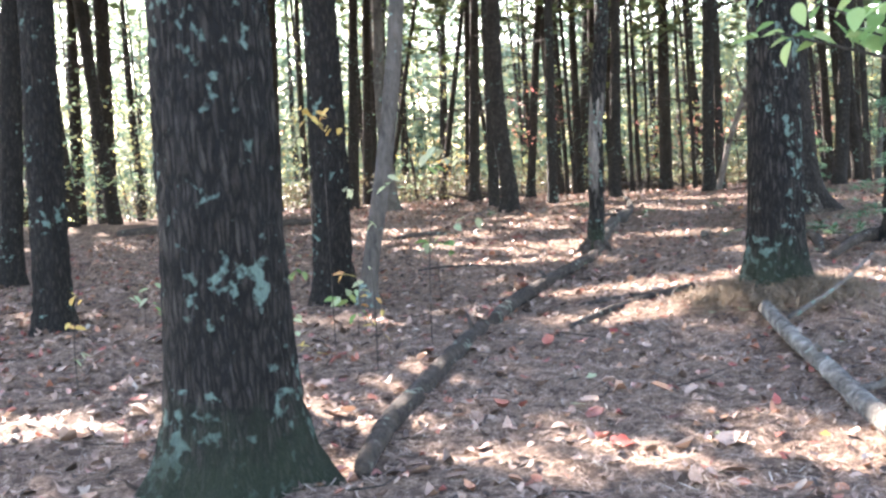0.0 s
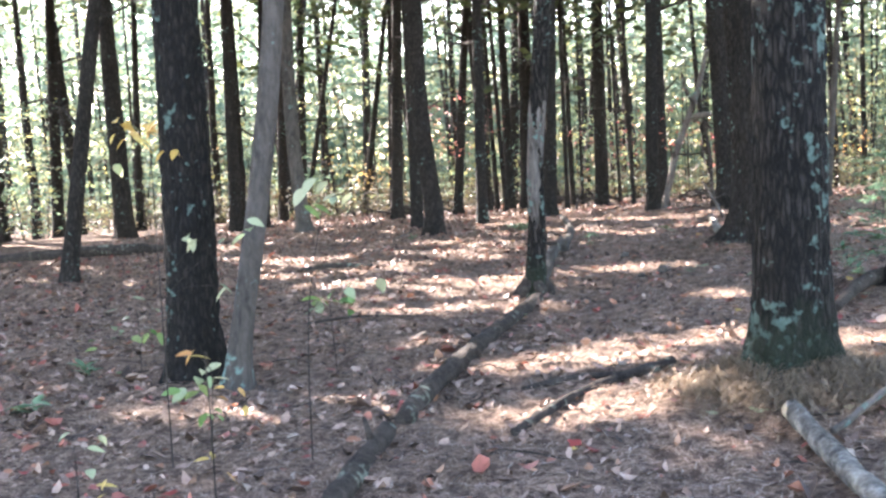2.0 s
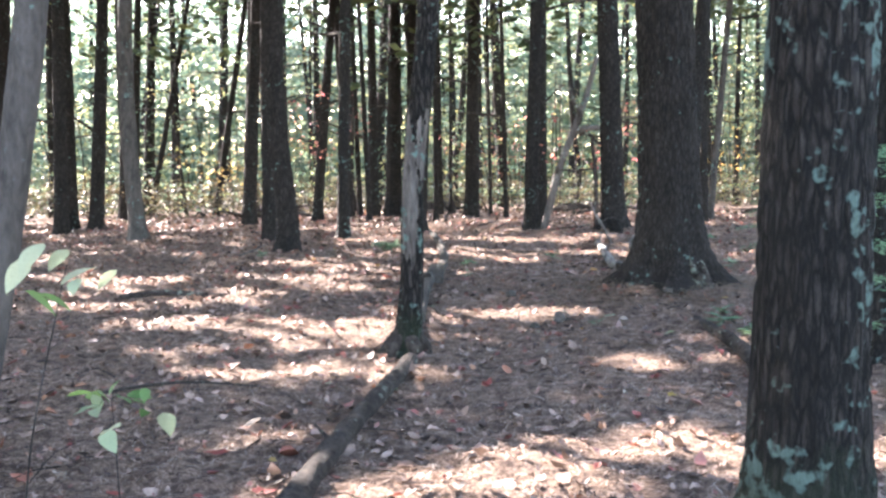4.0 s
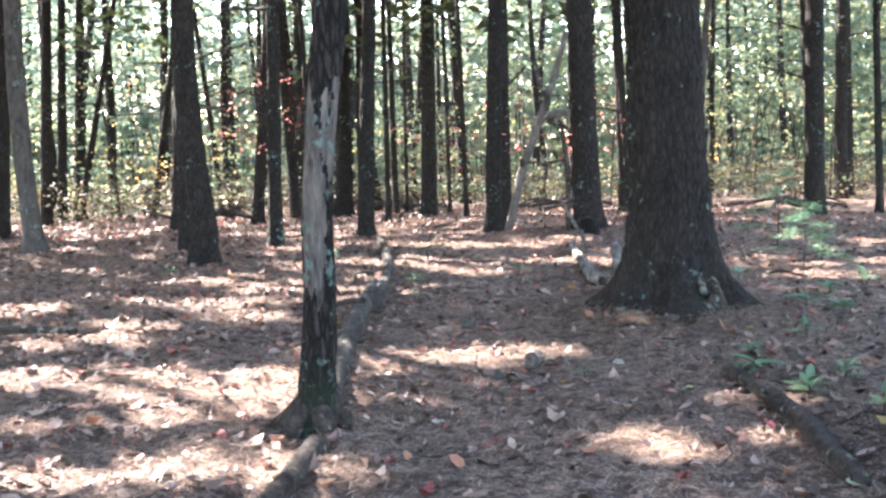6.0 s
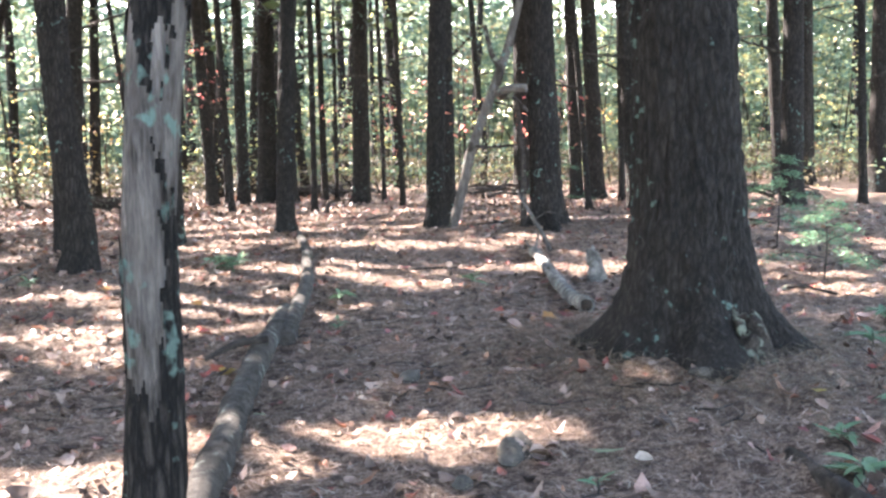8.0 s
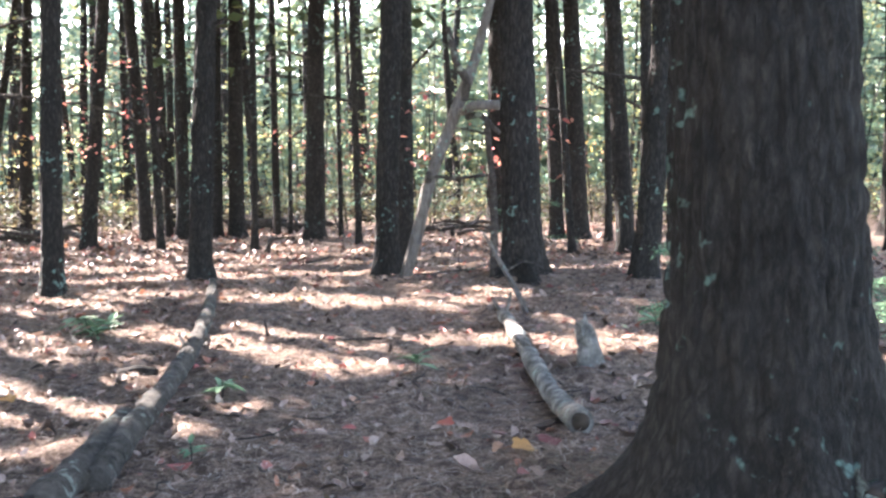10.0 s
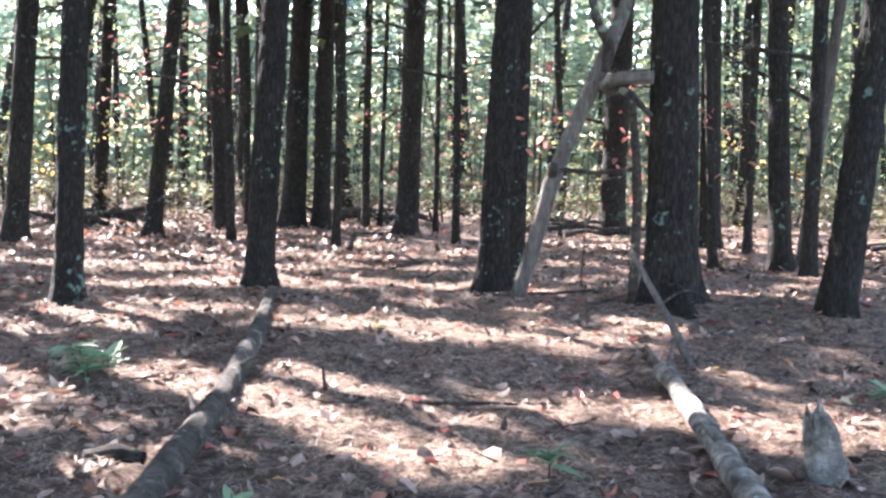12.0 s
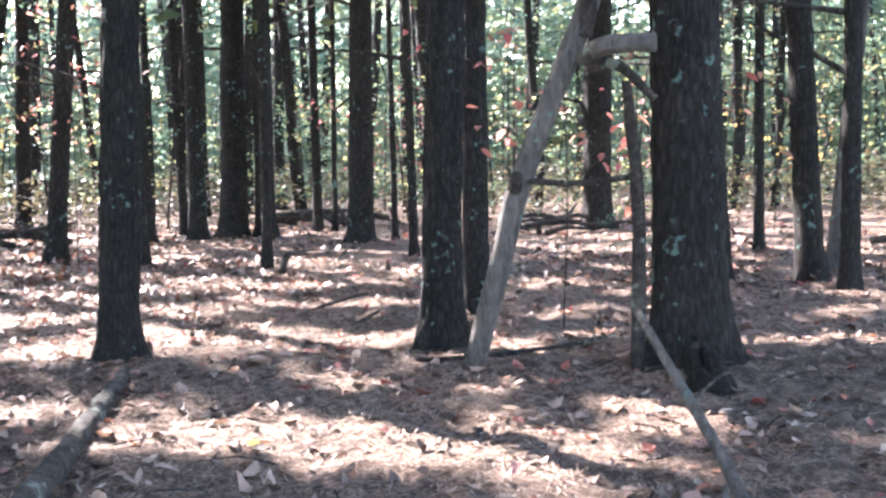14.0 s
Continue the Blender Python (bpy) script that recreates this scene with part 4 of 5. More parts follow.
def prop_pole():
    """A dead forked pole leaning on a pine, with props and a rung."""
    o = Vector((2.38, 20.12, 0.0))
    ob = thing("leaning_pole", o, "pale dead forked pole leaning against a pine trunk", "dead pole")

    def add(name, pts, rad, mat=M_POLE, label=""):
        child(name, tube_mesh(name, mat, [tuple(Vector(p) - o) for p in pts], rad, 20, 0.03, lambda th, z: rad[0] * 0.16 * (vnoise(th / (2 * np.pi) * 4, z * 5, 3, 4) - 0.5) + 0.004 * (vnoise(th / (2 * np.pi) * 9, z * 14, 8, 9) - 0.5)), ob, label)
    add("pole", [(2.36, 20.12, -0.05), (2.50, 20.08, 0.5), (2.63, 20.04, 1.03), (2.88, 19.98, 1.69), (3.06, 19.93, 2.2), (3.25, 19.85, 2.9)], (0.062, 0.06, 0.058, 0.06, 0.052, 0.04))
    add("fork", [(2.95, 19.95, 1.80), (2.97, 19.9, 1.98), (2.86, 19.86, 2.17), (2.78, 19.85, 2.5)], (0.05, 0.045, 0.034, 0.024), M_LOG_DARK)
    add("stub", [(2.92, 19.86, 1.68), (3.02, 19.7, 1.735), (3.23, 19.58, 1.74)], (0.038, 0.05, 0.046), M_POLE)
    add("stub", [(2.97, 19.9, 1.64), (3.10, 19.8, 1.64), (3.26, 19.70, 1.47)], (0.035, 0.03, 0.02), M_LOG_DARK)
    add("knob", [(2.60, 20.0, 1.02), (2.60, 19.93, 1.09)], (0.045, 0.03), M_LOG_DARK)
    add("rung", [(2.64, 20.0, 1.06), (2.9, 19.97, 1.04), (3.2, 19.94, 1.07)], (0.018, 0.017, 0.016), M_LOG_DARK)
    add("prop", [(3.24, 19.93, -0.03), (3.245, 19.93, 0.5), (3.23, 19.92, 1.0), (3.17, 19.92, 1.57)], (0.040, 0.038, 0.034, 0.028), M_LOG_DARK)
    o2 = Vector((3.11, 18.0, 0.0))
    st = thing("stick", o2, "bare grey stick leaning up from a fallen log", "stick")
    child("shaft", tube_mesh("shaft", M_POLE, [tuple(Vector(p) - o2) for p in ((3.13, 17.85, -0.03), (3.08, 18.1, 0.16), (2.99, 18.35, 0.38), (2.90, 18.6, 0.60))], (0.026, 0.024, 0.021, 0.015), 12, 0.04), st)
    child("twig", tube_mesh("twig", M_TWIG, [tuple(Vector(p) - o2) for p in ((3.02, 18.27, 0.30), (3.25, 18.5, 0.36), (3.45, 18.6, 0.28))], (0.008, 0.006, 0.003), 6, 0.05), st)


prop_pole()


def stump(x, y, h, r, mat, label, name="stump", top=M_CUT):
    ob = thing(name, (x, y, float(gz(x, y))), label, "stump")
    seed = int(x * 50)
    child("trunk", tube_mesh("trunk", mat, [(0, 0, -0.1), (0, 0, 0.02), (-r * 0.25, 0.01, h * 0.6), (-r * 0.7, 0.02, h)], (r * 1.6, r * 1.25, r, r * 0.6), 30, 0.02,
                             lambda th, z: r * 0.7 * (vnoise(th / (2 * np.pi) * 4, z * 7, seed, 4) - 0.5) + r * 0.35 * (vnoise(th / (2 * np.pi) * 11, z * 14, seed + 1, 11) - 0.5)), ob)
    child("top", tube_mesh("top", top, [(-r * 0.65, 0.02, h - 0.02), (-r * 0.72, 0.02, h + 0.012)], (r * 0.55, r * 0.35), 16, 0.02, lambda th, z: r * 0.3 * (vnoise(th / (2 * np.pi) * 6, z * 5, seed, 6) - 0.5)), ob, "ragged pale top" if top == M_CUT else "dark rotten top")
    r2 = random.Random(seed)
    for k in range(5):
        a, up = k * 1.26 + r2.uniform(-0.4, 0.4), h * r2.uniform(1.0, 1.32)
        px, py = r * 0.62 * math.cos(a), r * 0.62 * math.sin(a)
        child("splinter", tube_mesh("splinter", mat, [(px - r * 0.3, py, h * 0.55), (px - r * 0.55, py, h * 0.9), (px * 0.9 - r * 0.8, py, up)], (r * 0.42, r * 0.36, r * 0.08), 7, 0.02,
                                    lambda th, z: r * 0.2 * (vnoise(th / (2 * np.pi) * 3, z * 20, k, 3) - 0.5)), ob)
    return ob


stump(3.05, 15.75, 0.24, 0.066, M_PALE_LOG, "small rotten stump with a lichened top beside a pale log")
stump(3.50, 19.50, 0.20, 0.11, M_OAK_PLAIN, "charred dark stump at the foot of a pine", top=M_HOLLOW)
stump(2.92, 12.02, 0.22, 0.09, M_LOG_DARK, "rotten knob among the roots of a massive pine", top=M_HOLLOW)


def stone(x, y, sx, sy, sz, label):
    bm = bmesh.new()
    bmesh.ops.create_icosphere(bm, subdivisions=3, radius=1)
    for v in bm.verts:
        k = 1 + 0.35 * (noise.noise(v.co * 1.3 + Vector((x, y, 0))))
        v.co = Vector((v.co.x * sx * k, v.co.y * sy * k, v.co.z * sz * k))
    me = bpy.data.meshes.new("stone")
    bm.to_mesh(me)
    bm.free()
    me.materials.append(M_STONE)
    ob = new("stone", me)
    ob.location = (x, y, float(gz(x, y)) + sz * 0.35)
    ob.rotation_euler = (0.1, -0.15, x)
    return tagged(ob, label, "stone")


stone(1.45, 11.05, 0.15, 0.06, 0.022, "flat grey stone lying in needles on the path")
stone(1.10, 12.40, 0.09, 0.05, 0.028, "dark half-buried stone on the path")
stone(2.55, 11.78, 0.08, 0.05, 0.03, "dark mossy stone in pine needles")
stone(1.14, 10.66, 0.055, 0.04, 0.025, "small dark stone in pine needles")
stone(1.39, 10.96, 0.12, 0.06, 0.04, "low grey stone in the path")


# ---- saplings and small plants ----
def leaf_mesh(name, mat, length=1.0, width=0.5, fold=0.12, curl=0.18):
    """One pointed oval leaf along +x, folded on its midrib and curled down."""
    t = np.linspace(0, 1, 7)
    w = width / 2 * np.sin(np.pi * t ** 0.8) ** 0.9
    mid = np.stack([t * length, 0 * t, -curl * t ** 2], 1)
    left, right = mid + np.stack([0 * t, w, w * fold * 2], 1), mid + np.stack([0 * t, -w, w * fold * 2], 1)
    v = np.vstack([mid, left, right])
    k = np.arange(6)
    f = np.vstack([np.stack([k, k + 1, k + 8, k + 7], 1), np.stack([k + 1, k, k + 14, k + 15], 1)])
    return mesh_of(name, v, f, mat)


def lobed_leaf(name, mat, curl):
    """An oak or maple leaf lying flat, with lobed edges."""
    n = 22
    a = np.linspace(0, 2 * np.pi, n, endpoint=False)
    r = 0.5 * (0.62 + 0.38 * np.abs(np.cos(2.5 * a))) * (1 + 0.15 * np.cos(a))
    v = np.stack([r * np.cos(a), r * np.sin(a) * 0.8, curl * (np.cos(a * 2) * r + 0.6 * r * r)], 1)
    v = np.vstack([v, [[0, 0, 0.0]]])
    k = np.arange(n)
    return mesh_of(name, v, np.stack([k, (k + 1) % n, np.full(n, n)], 1), mat)


LEAF = {k: leaf_mesh("leaf", m) for k, m in (("green", M_LEAF_GREEN), ("pale", M_LEAF_PALE), ("yellow", M_LEAF_YELLOW), ("red", M_LEAF_RED), ("orange", M_LEAF_ORANGE), ("plant", M_LEAF_PLANT))}


def sapling(x, y, stem, leaves, label, seed, rad=0.004, base_z=None, mat=M_TWIG):
    """stem: points above the foot; leaves: (dx, dy, height, colour, how many, size, spread)."""
    r = random.Random(seed)
    z = float(gz(x, y)) if base_z is None else base_z
    ob = thing("sapling", (x, y, z), label, "sapling")
    child("stem", tube_mesh("stem", mat, stem, (rad, rad * 0.8, rad * 0.45), 7, 0.06), ob)
    sp = np.array(stem)
    for dx, dy, h, colour, n, size, spread in leaves:
        near = sp[np.argmin(abs(sp[:, 2] - h * 0.93))]
        c = Vector((dx, dy, h))
        child("twig", tube_mesh("twig", mat, [tuple(near), tuple((Vector(near) + c) / 2 + Vector((0, 0, 0.03))), tuple(c)], (rad * 0.5, rad * 0.4, rad * 0.25), 5, 0.05), ob)
        for _ in range(n):
            p = c + Vector((r.gauss(0, spread), r.gauss(0, spread), r.gauss(0, spread * 0.45)))
            lf = child("leaf", LEAF[colour], ob)
            s = size * r.uniform(0.7, 1.2)
            lf.matrix_basis = pose(*p, r.uniform(-35, 35), r.uniform(-5, 45), r.uniform(0, 360)) @ Matrix.Diagonal((s, s, s, 1))
    return ob


sapling(-1.68, 4.30, [(0, 0, -0.05), (0.01, 0, 0.8), (0.02, 0, 1.6)],
        [(0.0, 0, 1.62, "yellow", 9, 0.085, 0.07), (-0.10, 0, 1.66, "yellow", 5, 0.08, 0.05), (0.13, 0, 1.53, "yellow", 4, 0.075, 0.04), (-0.14, -0.05, 1.48, "pale", 3, 0.10, 0.03),
         (0.19, 0.02, 1.08, "pale", 3, 0.10, 0.05), (0.42, 0.05, 1.10, "pale", 4, 0.085, 0.06), (0.30, 0.0, 0.86, "pale", 2, 0.08, 0.05)],
        "thin sapling with yellow leaves at its tip", 3)
sapling(-1.62, 4.75, [(0, 0, -0.05), (0.02, 0, 0.18), (0.03, 0, 0.36)],
        [(0.0, 0, 0.34, "pale", 5, 0.10, 0.07), (-0.08, 0, 0.26, "green", 5, 0.10, 0.06), (0.14, 0, 0.24, "yellow", 4, 0.09, 0.06), (-0.10, 0.05, 0.44, "yellow", 3, 0.10, 0.03), (0.0, -0.1, 0.15, "green", 4, 0.09, 0.07)],
        "low seedling with green and yellow leaves", 4)
sapling(-1.20, 6.15, [(0, 0, -0.05), (-0.01, 0, 0.25), (-0.02, 0, 0.50)],
        [(0.0, 0, 0.52, "green", 5, 0.12, 0.06), (-0.08, 0, 0.46, "pale", 4, 0.12, 0.05), (0.08, 0, 0.48, "green", 4, 0.11, 0.05)], "small green-leaved seedling in leaf litter", 5)
sapling(-0.98, 4.25, [(0, 0, -0.05), (0.03, 0.02, 0.7), (0.12, 0.12, 1.24)],
        [(0.15, 0.15, 1.28, "pale", 6, 0.11, 0.08), (0.05, 0.1, 1.20, "green", 3, 0.10, 0.05), (0.16, 0.1, 0.80, "pale", 3, 0.10, 0.06)], "thin bare sapling with a few pale leaves", 6)
sapling(-1.15, 3.25, [(0, 0, -0.05), (0.01, 0, 0.4), (0.0, 0.02, 0.72)], [(0.0, 0, 0.30, "yellow", 3, 0.07, 0.08), (0.02, 0, 0.66, "pale", 1, 0.06, 0.02)], "bare thin stem with a few yellow leaves", 7)
sapling(-1.75, 3.35, [(0, 0, -0.05), (0.01, 0, 0.2), (0.0, 0.02, 0.32)], [(0.0, 0, 0.3, "pale", 4, 0.09, 0.08), (0.1, 0, 0.2, "yellow", 4, 0.08, 0.07)], "low seedling with pale leaves", 8)
sapling(-3.0, 3.05, [(0, 0, -0.05), (0.01, 0, 0.35), (0.06, 0.02, 0.62)], [(0.05, 0, 0.58, "yellow", 3, 0.09, 0.05), (0.0, 0, 0.40, "yellow", 4, 0.08, 0.06), (0.02, 0, 0.2, "pale", 4, 0.09, 0.06)], "scrubby sapling with yellowing leaves", 9)
sapling(-3.4, 5.0, [(0, 0, -0.05), (0.01, 0, 0.2), (0.0, 0.02, 0.38)], [(0.0, 0, 0.34, "pale", 5, 0.10, 0.1), (0.12, 0, 0.25, "green", 4, 0.09, 0.08)], "low green seedling in shade", 10)
sapling(-2.75, 6.8, [(0, 0, -0.05), (0.01, 0, 0.2), (0.0, 0.02, 0.42)], [(0.0, 0, 0.38, "pale", 6, 0.10, 0.12), (0.15, 0, 0.25, "green", 4, 0.10, 0.1), (-0.2, 0, 0.2, "green", 4, 0.10, 0.1)], "low green seedling in shade", 11)
# leafy sapling at the path's edge, its branch reaching over the view
sapling(1.75, -0.55, [(0, 0, -0.05), (-0.05, 0.05, 1.2), (-0.35, 0.15, 1.95)],
        [(-1.02, 0.25, 1.60, "green", 4, 0.08, 0.03), (-0.92, 0.25, 1.57, "green", 8, 0.08, 0.045), (-0.80, 0.25, 1.59, "green", 10, 0.08, 0.05), (-0.68, 0.22, 1.59, "green", 10, 0.08, 0.05), (-0.74, 0.25, 1.66, "green", 10, 0.08, 0.06), (-0.9, 0.25, 1.66, "green", 6, 0.08, 0.05), (-0.6, 0.2, 1.62, "yellow", 3, 0.08, 0.05)],
        "leafy sapling with bright green backlit leaves", 12, 0.012)
# leaves of red and orange saplings among the farther pines
for sx, sy, sh, col, sd in ((3.9, 30.5, 2.9, "orange", 20), (6.6, 30.4, 2.8, "orange", 21), (2.6, 34.5, 2.2, "orange", 22), (-2.9, 33.5, 3.2, "orange", 23), (3.15, 21.6, 1.9, "orange", 24), (-1.5, 27.5, 3.0, "orange", 28), (1.9, 33.0, 2.3, "orange", 29), (-4.8, 30.5, 1.6, "yellow", 25), (-3.6, 29.5, 1.9, "yellow", 26), (8.2, 31.0, 2.2, "yellow", 27)):
    lv = [(random.Random(sd * 10 + q).uniform(-0.9, 0.9), random.Random(sd * 10 + q + 5).uniform(-0.5, 0.5), sh * (0.55 + 0.09 * q), col, 15, 0.095, 0.24) for q in range(6)]
    sapling(sx, sy, [(0, 0, -0.1), (0.03, 0, sh * 0.5), (0.0, 0.05, sh * 1.05)], lv, "slender sapling with red autumn leaves" if col == "orange" else "slender sapling with yellow-orange autumn leaves", sd, 0.006)


def evergreen(x, y, h, reach, label, n, seed):
    """A young hemlock: thin stem and drooping sprays of short needles."""
    ob = thing("evergreen_sapling", (x, y, float(gz(x, y))), label, "evergreen sapling")
    child("stem", tube_mesh("stem", M_TWIG, [(0, 0, -0.05), (0.02, 0, h * 0.5), (0, 0.02, h)], (0.009, 0.006, 0.002), 7, 0.08), ob)
    r = random.Random(seed)
    for k in range(n):
        z = h * (0.18 + 0.8 * k / n)
        a = k * 2.4 + r.uniform(-0.4, 0.4)
        ln = reach * (1.1 - 0.75 * k / n) * r.uniform(0.7, 1.1)
        pts = np.array([(0, 0, z), (ln * 0.55 * math.cos(a), ln * 0.55 * math.sin(a), z + 0.04), (ln * math.cos(a), ln * math.sin(a), z - 0.10 * ln)])
        br = child("branch", tube_mesh("branch", M_TWIG, pts, (0.006, 0.004, 0.002), 5, 0.06), ob)
        u = np.linspace(0.25, 1, 16)[:, None]
        line = (1 - u) ** 2 * pts[0] + 2 * u * (1 - u) * pts[1] + u ** 2 * pts[2]
        v, f = blades(line, (0.045, 0.045, 0.02), (0.06, 0.010), 9, 0.25, 0.15)
        child("needles", mesh_of("needles", v, f, M_HEMLOCK, False), br, "soft green needles")
    return ob


evergreen(3.0, 7.75, 1.65, 0.65, "young hemlock with drooping green sprays", 14, 1)
evergreen(3.75, 8.0, 1.5, 0.6, "young hemlock with drooping green sprays", 12, 2)
evergreen(5.4, 17.4, 1.0, 0.6, "small bright green pine sapling beyond the path", 11, 3)
evergreen(3.6, 15.6, 1.15, 0.32, "small green pine sapling beside a stump", 7, 4)
evergreen(4.9, 15.3, 0.7, 0.5, "small green pine sapling in needles", 9, 5)
evergreen(4.7, 24.8, 1.2, 0.7, "small green pine sapling among trunks", 9, 6)


def low_plant(x, y, n, size, label, colour="plant"):
    ob = thing("low_plant", (x, y, float(gz(x, y))), label, "plant", "low green plants")
    r = random.Random(int(x * 71 + y * 13))
    child("stem", tube_mesh("stem", M_TWIG, [(0, 0, -0.03), (0.005, 0, 0.05), (0, 0.01, 0.10)], (0.005, 0.004, 0.002), 5, 0.04), ob)
    for k in range(n):
        lf = child("leaf", LEAF[colour], ob)
        a = 360 * k / n + r.uniform(-20, 20)
        s = size * r.uniform(0.7, 1.2)
        lf.matrix_basis = pose(0, 0, 0.03 + 0.06 * r.random(), r.uniform(-15, 15), r.uniform(-40, 5), a) @ Matrix.Diagonal((s, s * 0.6, s, 1))
    return ob


for px, py, pn, ps in ((0.82, 15.2, 12, 0.13), (1.96, 15.75, 13, 0.13), (-0.36, 17.7, 13, 0.15), (-0.15, 17.2, 9, 0.12), (2.75, 10.7, 10, 0.13), (3.05, 10.0, 11, 0.14), (3.3, 11.2, 9, 0.12), (3.9, 12.0, 12, 0.15),
                       (4.3, 13.2, 12, 0.16), (3.9, 14.4, 10, 0.13), (2.9, 9.2, 10, 0.13), (-1.9, 16.6, 9, 0.12), (1.62, 10.4, 6, 0.08), (4.6, 18.0, 10, 0.13), (3.9, 17.0, 12, 0.14), (0.75, 13.9, 7, 0.08),
                       (-0.10, 17.41, 14, 0.15), (-0.21, 17.35, 13, 0.15), (-0.30, 17.64, 12, 0.14), (2.64, 10.31, 14, 0.15), (2.70, 9.66, 12, 0.14), (3.73, 12.29, 12, 0.16), (4.93, 13.87, 12, 0.17), (-2.88, 5.36, 12, 0.15), (-3.05, 6.54, 11, 0.14)):
    low_plant(px, py, pn, ps, "low green plant growing through needles")


# ---- litter on the floor ----
def where(n, left, first=-1.0, reach=29.0):
    """Places for litter along the walk, denser near it."""
    y = first + reach * rng.uniform(0, 1, n) ** 1.15
    x = rng.normal(0.9, 2.4, n) if not left else rng.uniform(-8.5, 9.5, n)
    return x, y


def build_leaves(n, small, spread, tilt, name, label, first=-1.0, reach=29.0):
    x, y = where(n, True, first, reach)
    on_path = np.exp(-((x - (0.35 + 0.055 * y)) / 0.75) ** 2)
    clump = vnoise(x * 2.1, y * 2.6, 61) + 0.5 * vnoise(x * 6, y * 7, 62)
    keep = rng.uniform(0, 1, n) > on_path * 0.35 + np.clip(0.75 - clump, 0, 1) * 1.3
    keep &= ~((x > 1.5) & (rng.uniform(0, 1, n) < 0.35))
    x, y = x[keep], y[keep]
    n = len(x)
    t = np.array([(0, 0), (0.33, 0.5), (0.72, 0.42), (1, 0), (0.72, -0.42), (0.33, -0.5), (0.36, 0), (0.7, 0)])
    ln = (small + spread * rng.uniform(0, 1, n) ** 1.5)[:, None]
    wd = ln * rng.uniform(0.35, 0.75, (n, 1))
    lx, ly = (t[None, :, 0] - 0.5) * ln, t[None, :, 1] * wd
    cup, bend = rng.normal(0.3, 0.4, (n, 1)), rng.normal(0.35, 0.6, (n, 1))
    lz = cup * np.abs(ly) * 1.2 + bend * (lx ** 2) / ln * 1.5
    az, tx, ty = rng.uniform(0, 2 * np.pi, (n, 1)), rng.normal(0, tilt, (n, 1)), rng.normal(0, tilt, (n, 1))
    lz = lz + lx * tx + ly * ty
    lz = lz - lz.min(1, keepdims=True) * 0.55 + 0.004
    wx, wy = lx * np.cos(az) - ly * np.sin(az), lx * np.sin(az) + ly * np.cos(az)
    v = np.stack([x[:, None] + wx, y[:, None] + wy, floor_z(x, y)[:, None] + lz], -1).reshape(-1, 3)
    f = np.array([(0, 1, 6), (1, 2, 7), (1, 7, 6), (2, 3, 7), (3, 4, 7), (4, 5, 6), (4, 6, 7), (5, 0, 6)])
    f = (np.arange(n)[:, None, None] * 8 + f[None]).reshape(-1, 3)
    tagged(new(name, mesh_of(name, v, f, M_LITTER)), label, "leaf litter", kind="stuff")


def strands(x, y, z, ln, wd, lift, mat, name, label, category):
    """Thin bent needles lying about."""
    n = len(x)
    az = rng.uniform(0, 2 * np.pi, n)
    d, s = np.stack([np.cos(az), np.sin(az)], 1), np.stack([-np.sin(az), np.cos(az)], 1)
    k = rng.normal(0, 0.14, n)[:, None] * ln[:, None]
    z0, z1, z2 = z + 0.003 + rng.uniform(0, 0.014, n), z + 0.008 + lift * 0.6, z + 0.004 + lift * rng.uniform(0, 1, n)
    p = np.stack([x, y], 1)
    a, b, c = p - d * ln[:, None] / 2, p + s * k, p + d * ln[:, None] / 2
    w = s * wd[:, None] / 2
    v = np.stack([np.column_stack([a - w, z0]), np.column_stack([a + w, z0]), np.column_stack([b - w, z1]), np.column_stack([b + w, z1]), np.column_stack([c, z2])], 1).reshape(-1, 3)
    q = np.array([(0, 1, 3), (0, 3, 2), (2, 3, 4)])
    f = (np.arange(n)[:, None, None] * 5 + q[None]).reshape(-1, 3)
    tagged(new(name, mesh_of(name, v, f, mat)), label, category, kind="stuff")


def build_needles():
    n = 86000
    x, y = where(n, False)
    strands(x, y, floor_z(x, y), rng.uniform(0.06, 0.13, n), rng.uniform(0.0025, 0.006, n), rng.uniform(0, 0.03, n), M_NEEDLE, "needle_litter", "brown pine needles covering the path", "pine needles")
    n = 6500
    a, r = rng.uniform(0, 2 * np.pi, n), np.abs(rng.normal(0.36, 0.15, n))
    x, y = 1.43 + r * np.cos(a) * 1.1, 4.98 + r * np.sin(a)
    strands(x, y, floor_z(x, y) + rng.uniform(0, 0.045, n), rng.uniform(0.09, 0.19, n), rng.uniform(0.003, 0.007, n), rng.uniform(0, 0.10, n), M_STRAW, "pine_straw", "heap of tan pine straw round an oak's foot", "pine straw")
    n = 2600
    a, r = rng.uniform(0, 2 * np.pi, n), np.abs(rng.normal(0.75, 0.25, n))
    x, y = 2.65 + r * np.cos(a) * 1.1, 12.2 + r * np.sin(a)
    strands(x, y, floor_z(x, y) + rng.uniform(0, 0.03, n), rng.uniform(0.09, 0.18, n), rng.uniform(0.003, 0.006, n), rng.uniform(0, 0.06, n), M_STRAW, "pine_straw", "tan pine straw heaped round a massive pine", "pine straw")


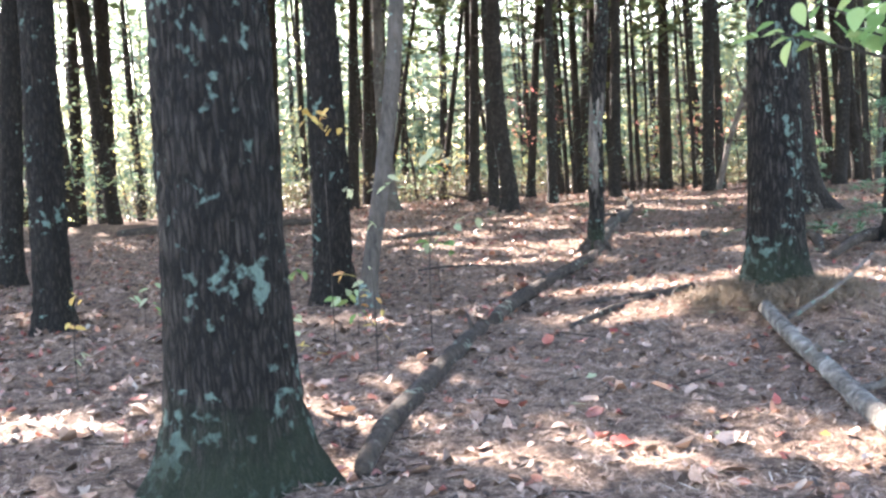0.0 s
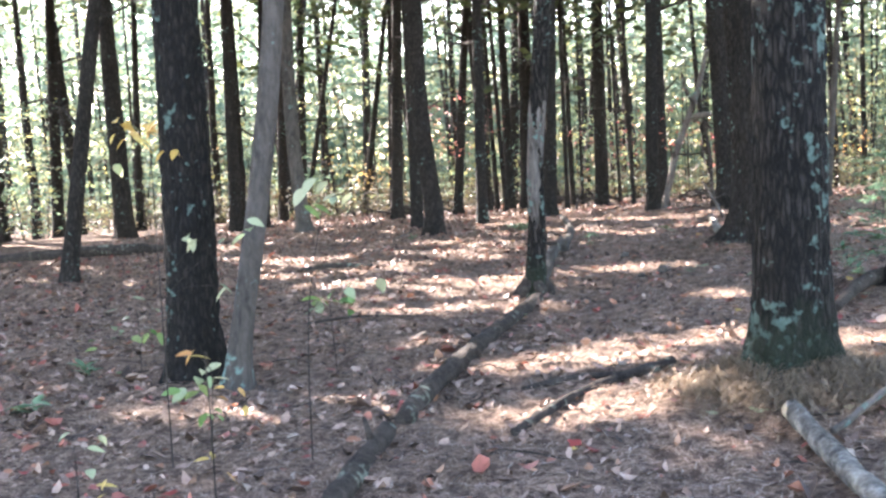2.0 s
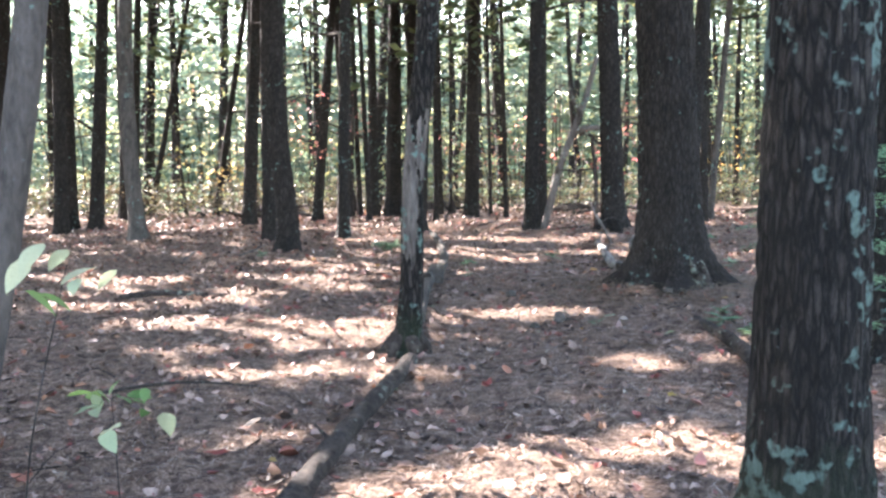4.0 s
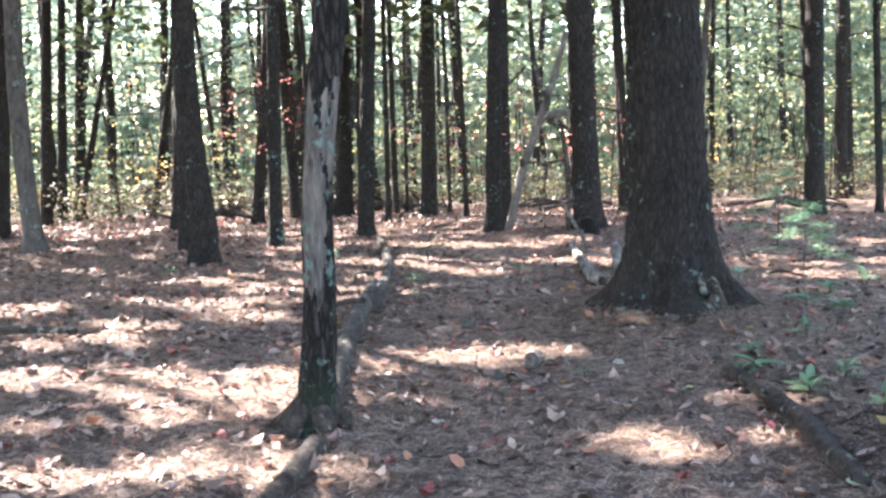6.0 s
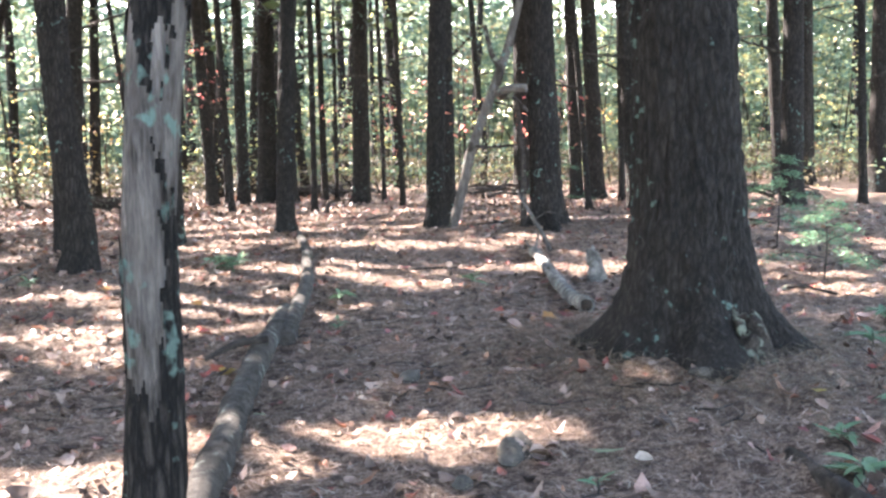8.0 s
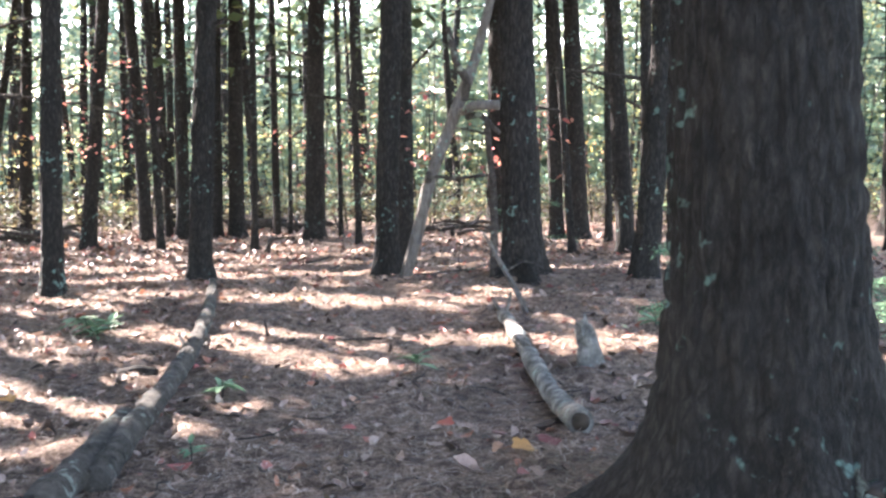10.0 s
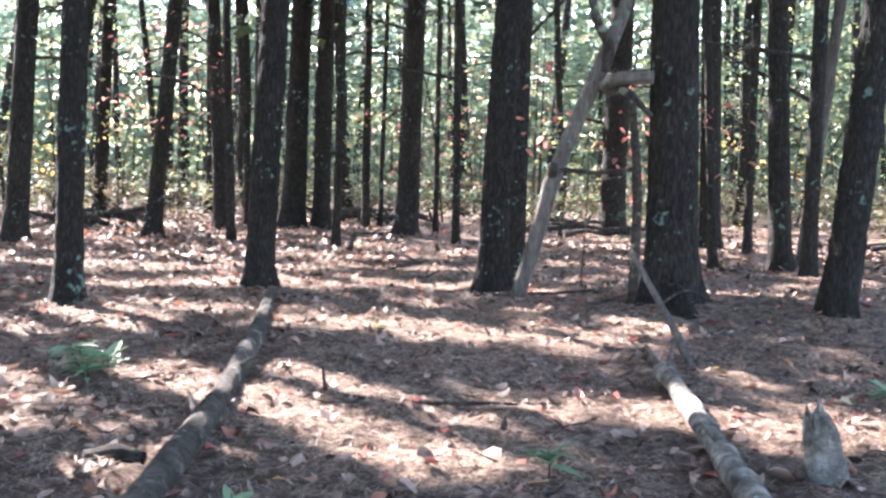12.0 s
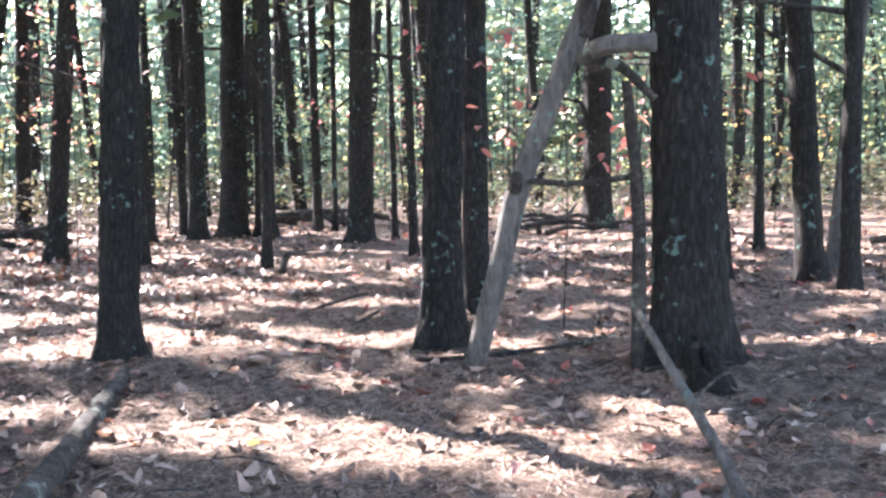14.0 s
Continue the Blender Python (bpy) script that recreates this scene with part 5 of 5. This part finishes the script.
def build_twigs():
    r = random.Random(5)
    parts = []
    for _ in range(520):
        x, y = r.uniform(-5.5, 6), r.uniform(-1, 25)
        a, ln = r.uniform(0, 6.28), r.uniform(0.08, 0.4)
        z = float(floor_z(x, y)) + 0.012
        mx, my = x + math.cos(a) * ln * 0.5, y + math.sin(a) * ln * 0.5
        ex, ey = x + math.cos(a + 0.3) * ln, y + math.sin(a + 0.3) * ln
        parts.append(tube([(x, y, z), (mx, my, float(floor_z(mx, my)) + 0.02), (ex, ey, float(floor_z(ex, ey)) + r.uniform(0.005, 0.05))], (0.005, 0.004, 0.002), 5, 0.08))
    tagged(new("twig_litter", mesh_of("twig_litter", *join(parts), M_TWIG)), "thin dead twigs scattered over the floor", "twigs", kind="stuff")


build_leaves(56000, 0.035, 0.05, 0.28, "leaf_litter", "dry brown and reddish fallen leaves")
build_leaves(11000, 0.075, 0.05, 0.22, "curled_leaves", "large curled brown and dark red oak leaves")
build_leaves(9000, 0.07, 0.07, 0.35, "far_leaf_litter", "brown fallen leaves towards the woods", 24.0, 13.0)
build_needles()
build_twigs()


# ---- single leaves that stand out on the floor ----
FALLEN = {k: [lobed_leaf("fallen_leaf", m, c) for c in (0.06, 0.14)] for k, m in (("red", M_LEAF_RED), ("yellow", M_LEAF_YELLOW), ("pale", M_LEAF_PALE))}
WORDS = {"red": "dark red fallen leaf on pine needles", "yellow": "yellow-orange fallen leaf on pine needles", "pale": "pale green fallen leaf on pine needles"}


def fallen_leaf(x, y, colour, size, seed):
    r = random.Random(seed)
    ob = new("fallen_leaf", FALLEN[colour][seed % 2])
    ob.matrix_basis = pose(x, y, float(floor_z(x, y)) + 0.018 + size * 0.08, r.uniform(-16, 16), r.uniform(-16, 16), r.uniform(0, 360)) @ Matrix.Diagonal((size, size, size, 1))
    return tagged(ob, WORDS[colour], "leaf", "fallen leaves")


for k, (lx, ly, lc, ls) in enumerate(((1.78, 10.79, "pale", 0.17), (2.12, 13.45, "yellow", 0.15), (2.25, 13.6, "red", 0.14), (0.09, 12.81, "yellow", 0.14), (0.03, 12.89, "red", 0.12), (0.30, 1.5, "red", 0.15), (0.55, 1.9, "red", 0.12),
                                      (0.75, 1.6, "pale", 0.11), (0.1, 2.1, "pale", 0.10), (1.9, 14.2, "red", 0.12), (-0.9, 6.9, "red", 0.14), (-0.6, 6.3, "red", 0.13), (-2.4, 2.6, "red", 0.12), (-0.3, 15.2, "yellow", 0.12),
                                      (-1.2, 16.4, "yellow", 0.13), (2.1, 9.9, "pale", 0.10), (0.95, 4.55, "pale", 0.07), (1.15, 4.5, "pale", 0.10))):
    fallen_leaf(lx, ly, lc, ls, k)
for k in range(170):
    r = random.Random(900 + k)
    fallen_leaf(r.uniform(-4.5, 4.5), r.uniform(0.5, 22), r.choice(("red", "red", "red", "red", "yellow", "pale")), r.uniform(0.05, 0.10), k)
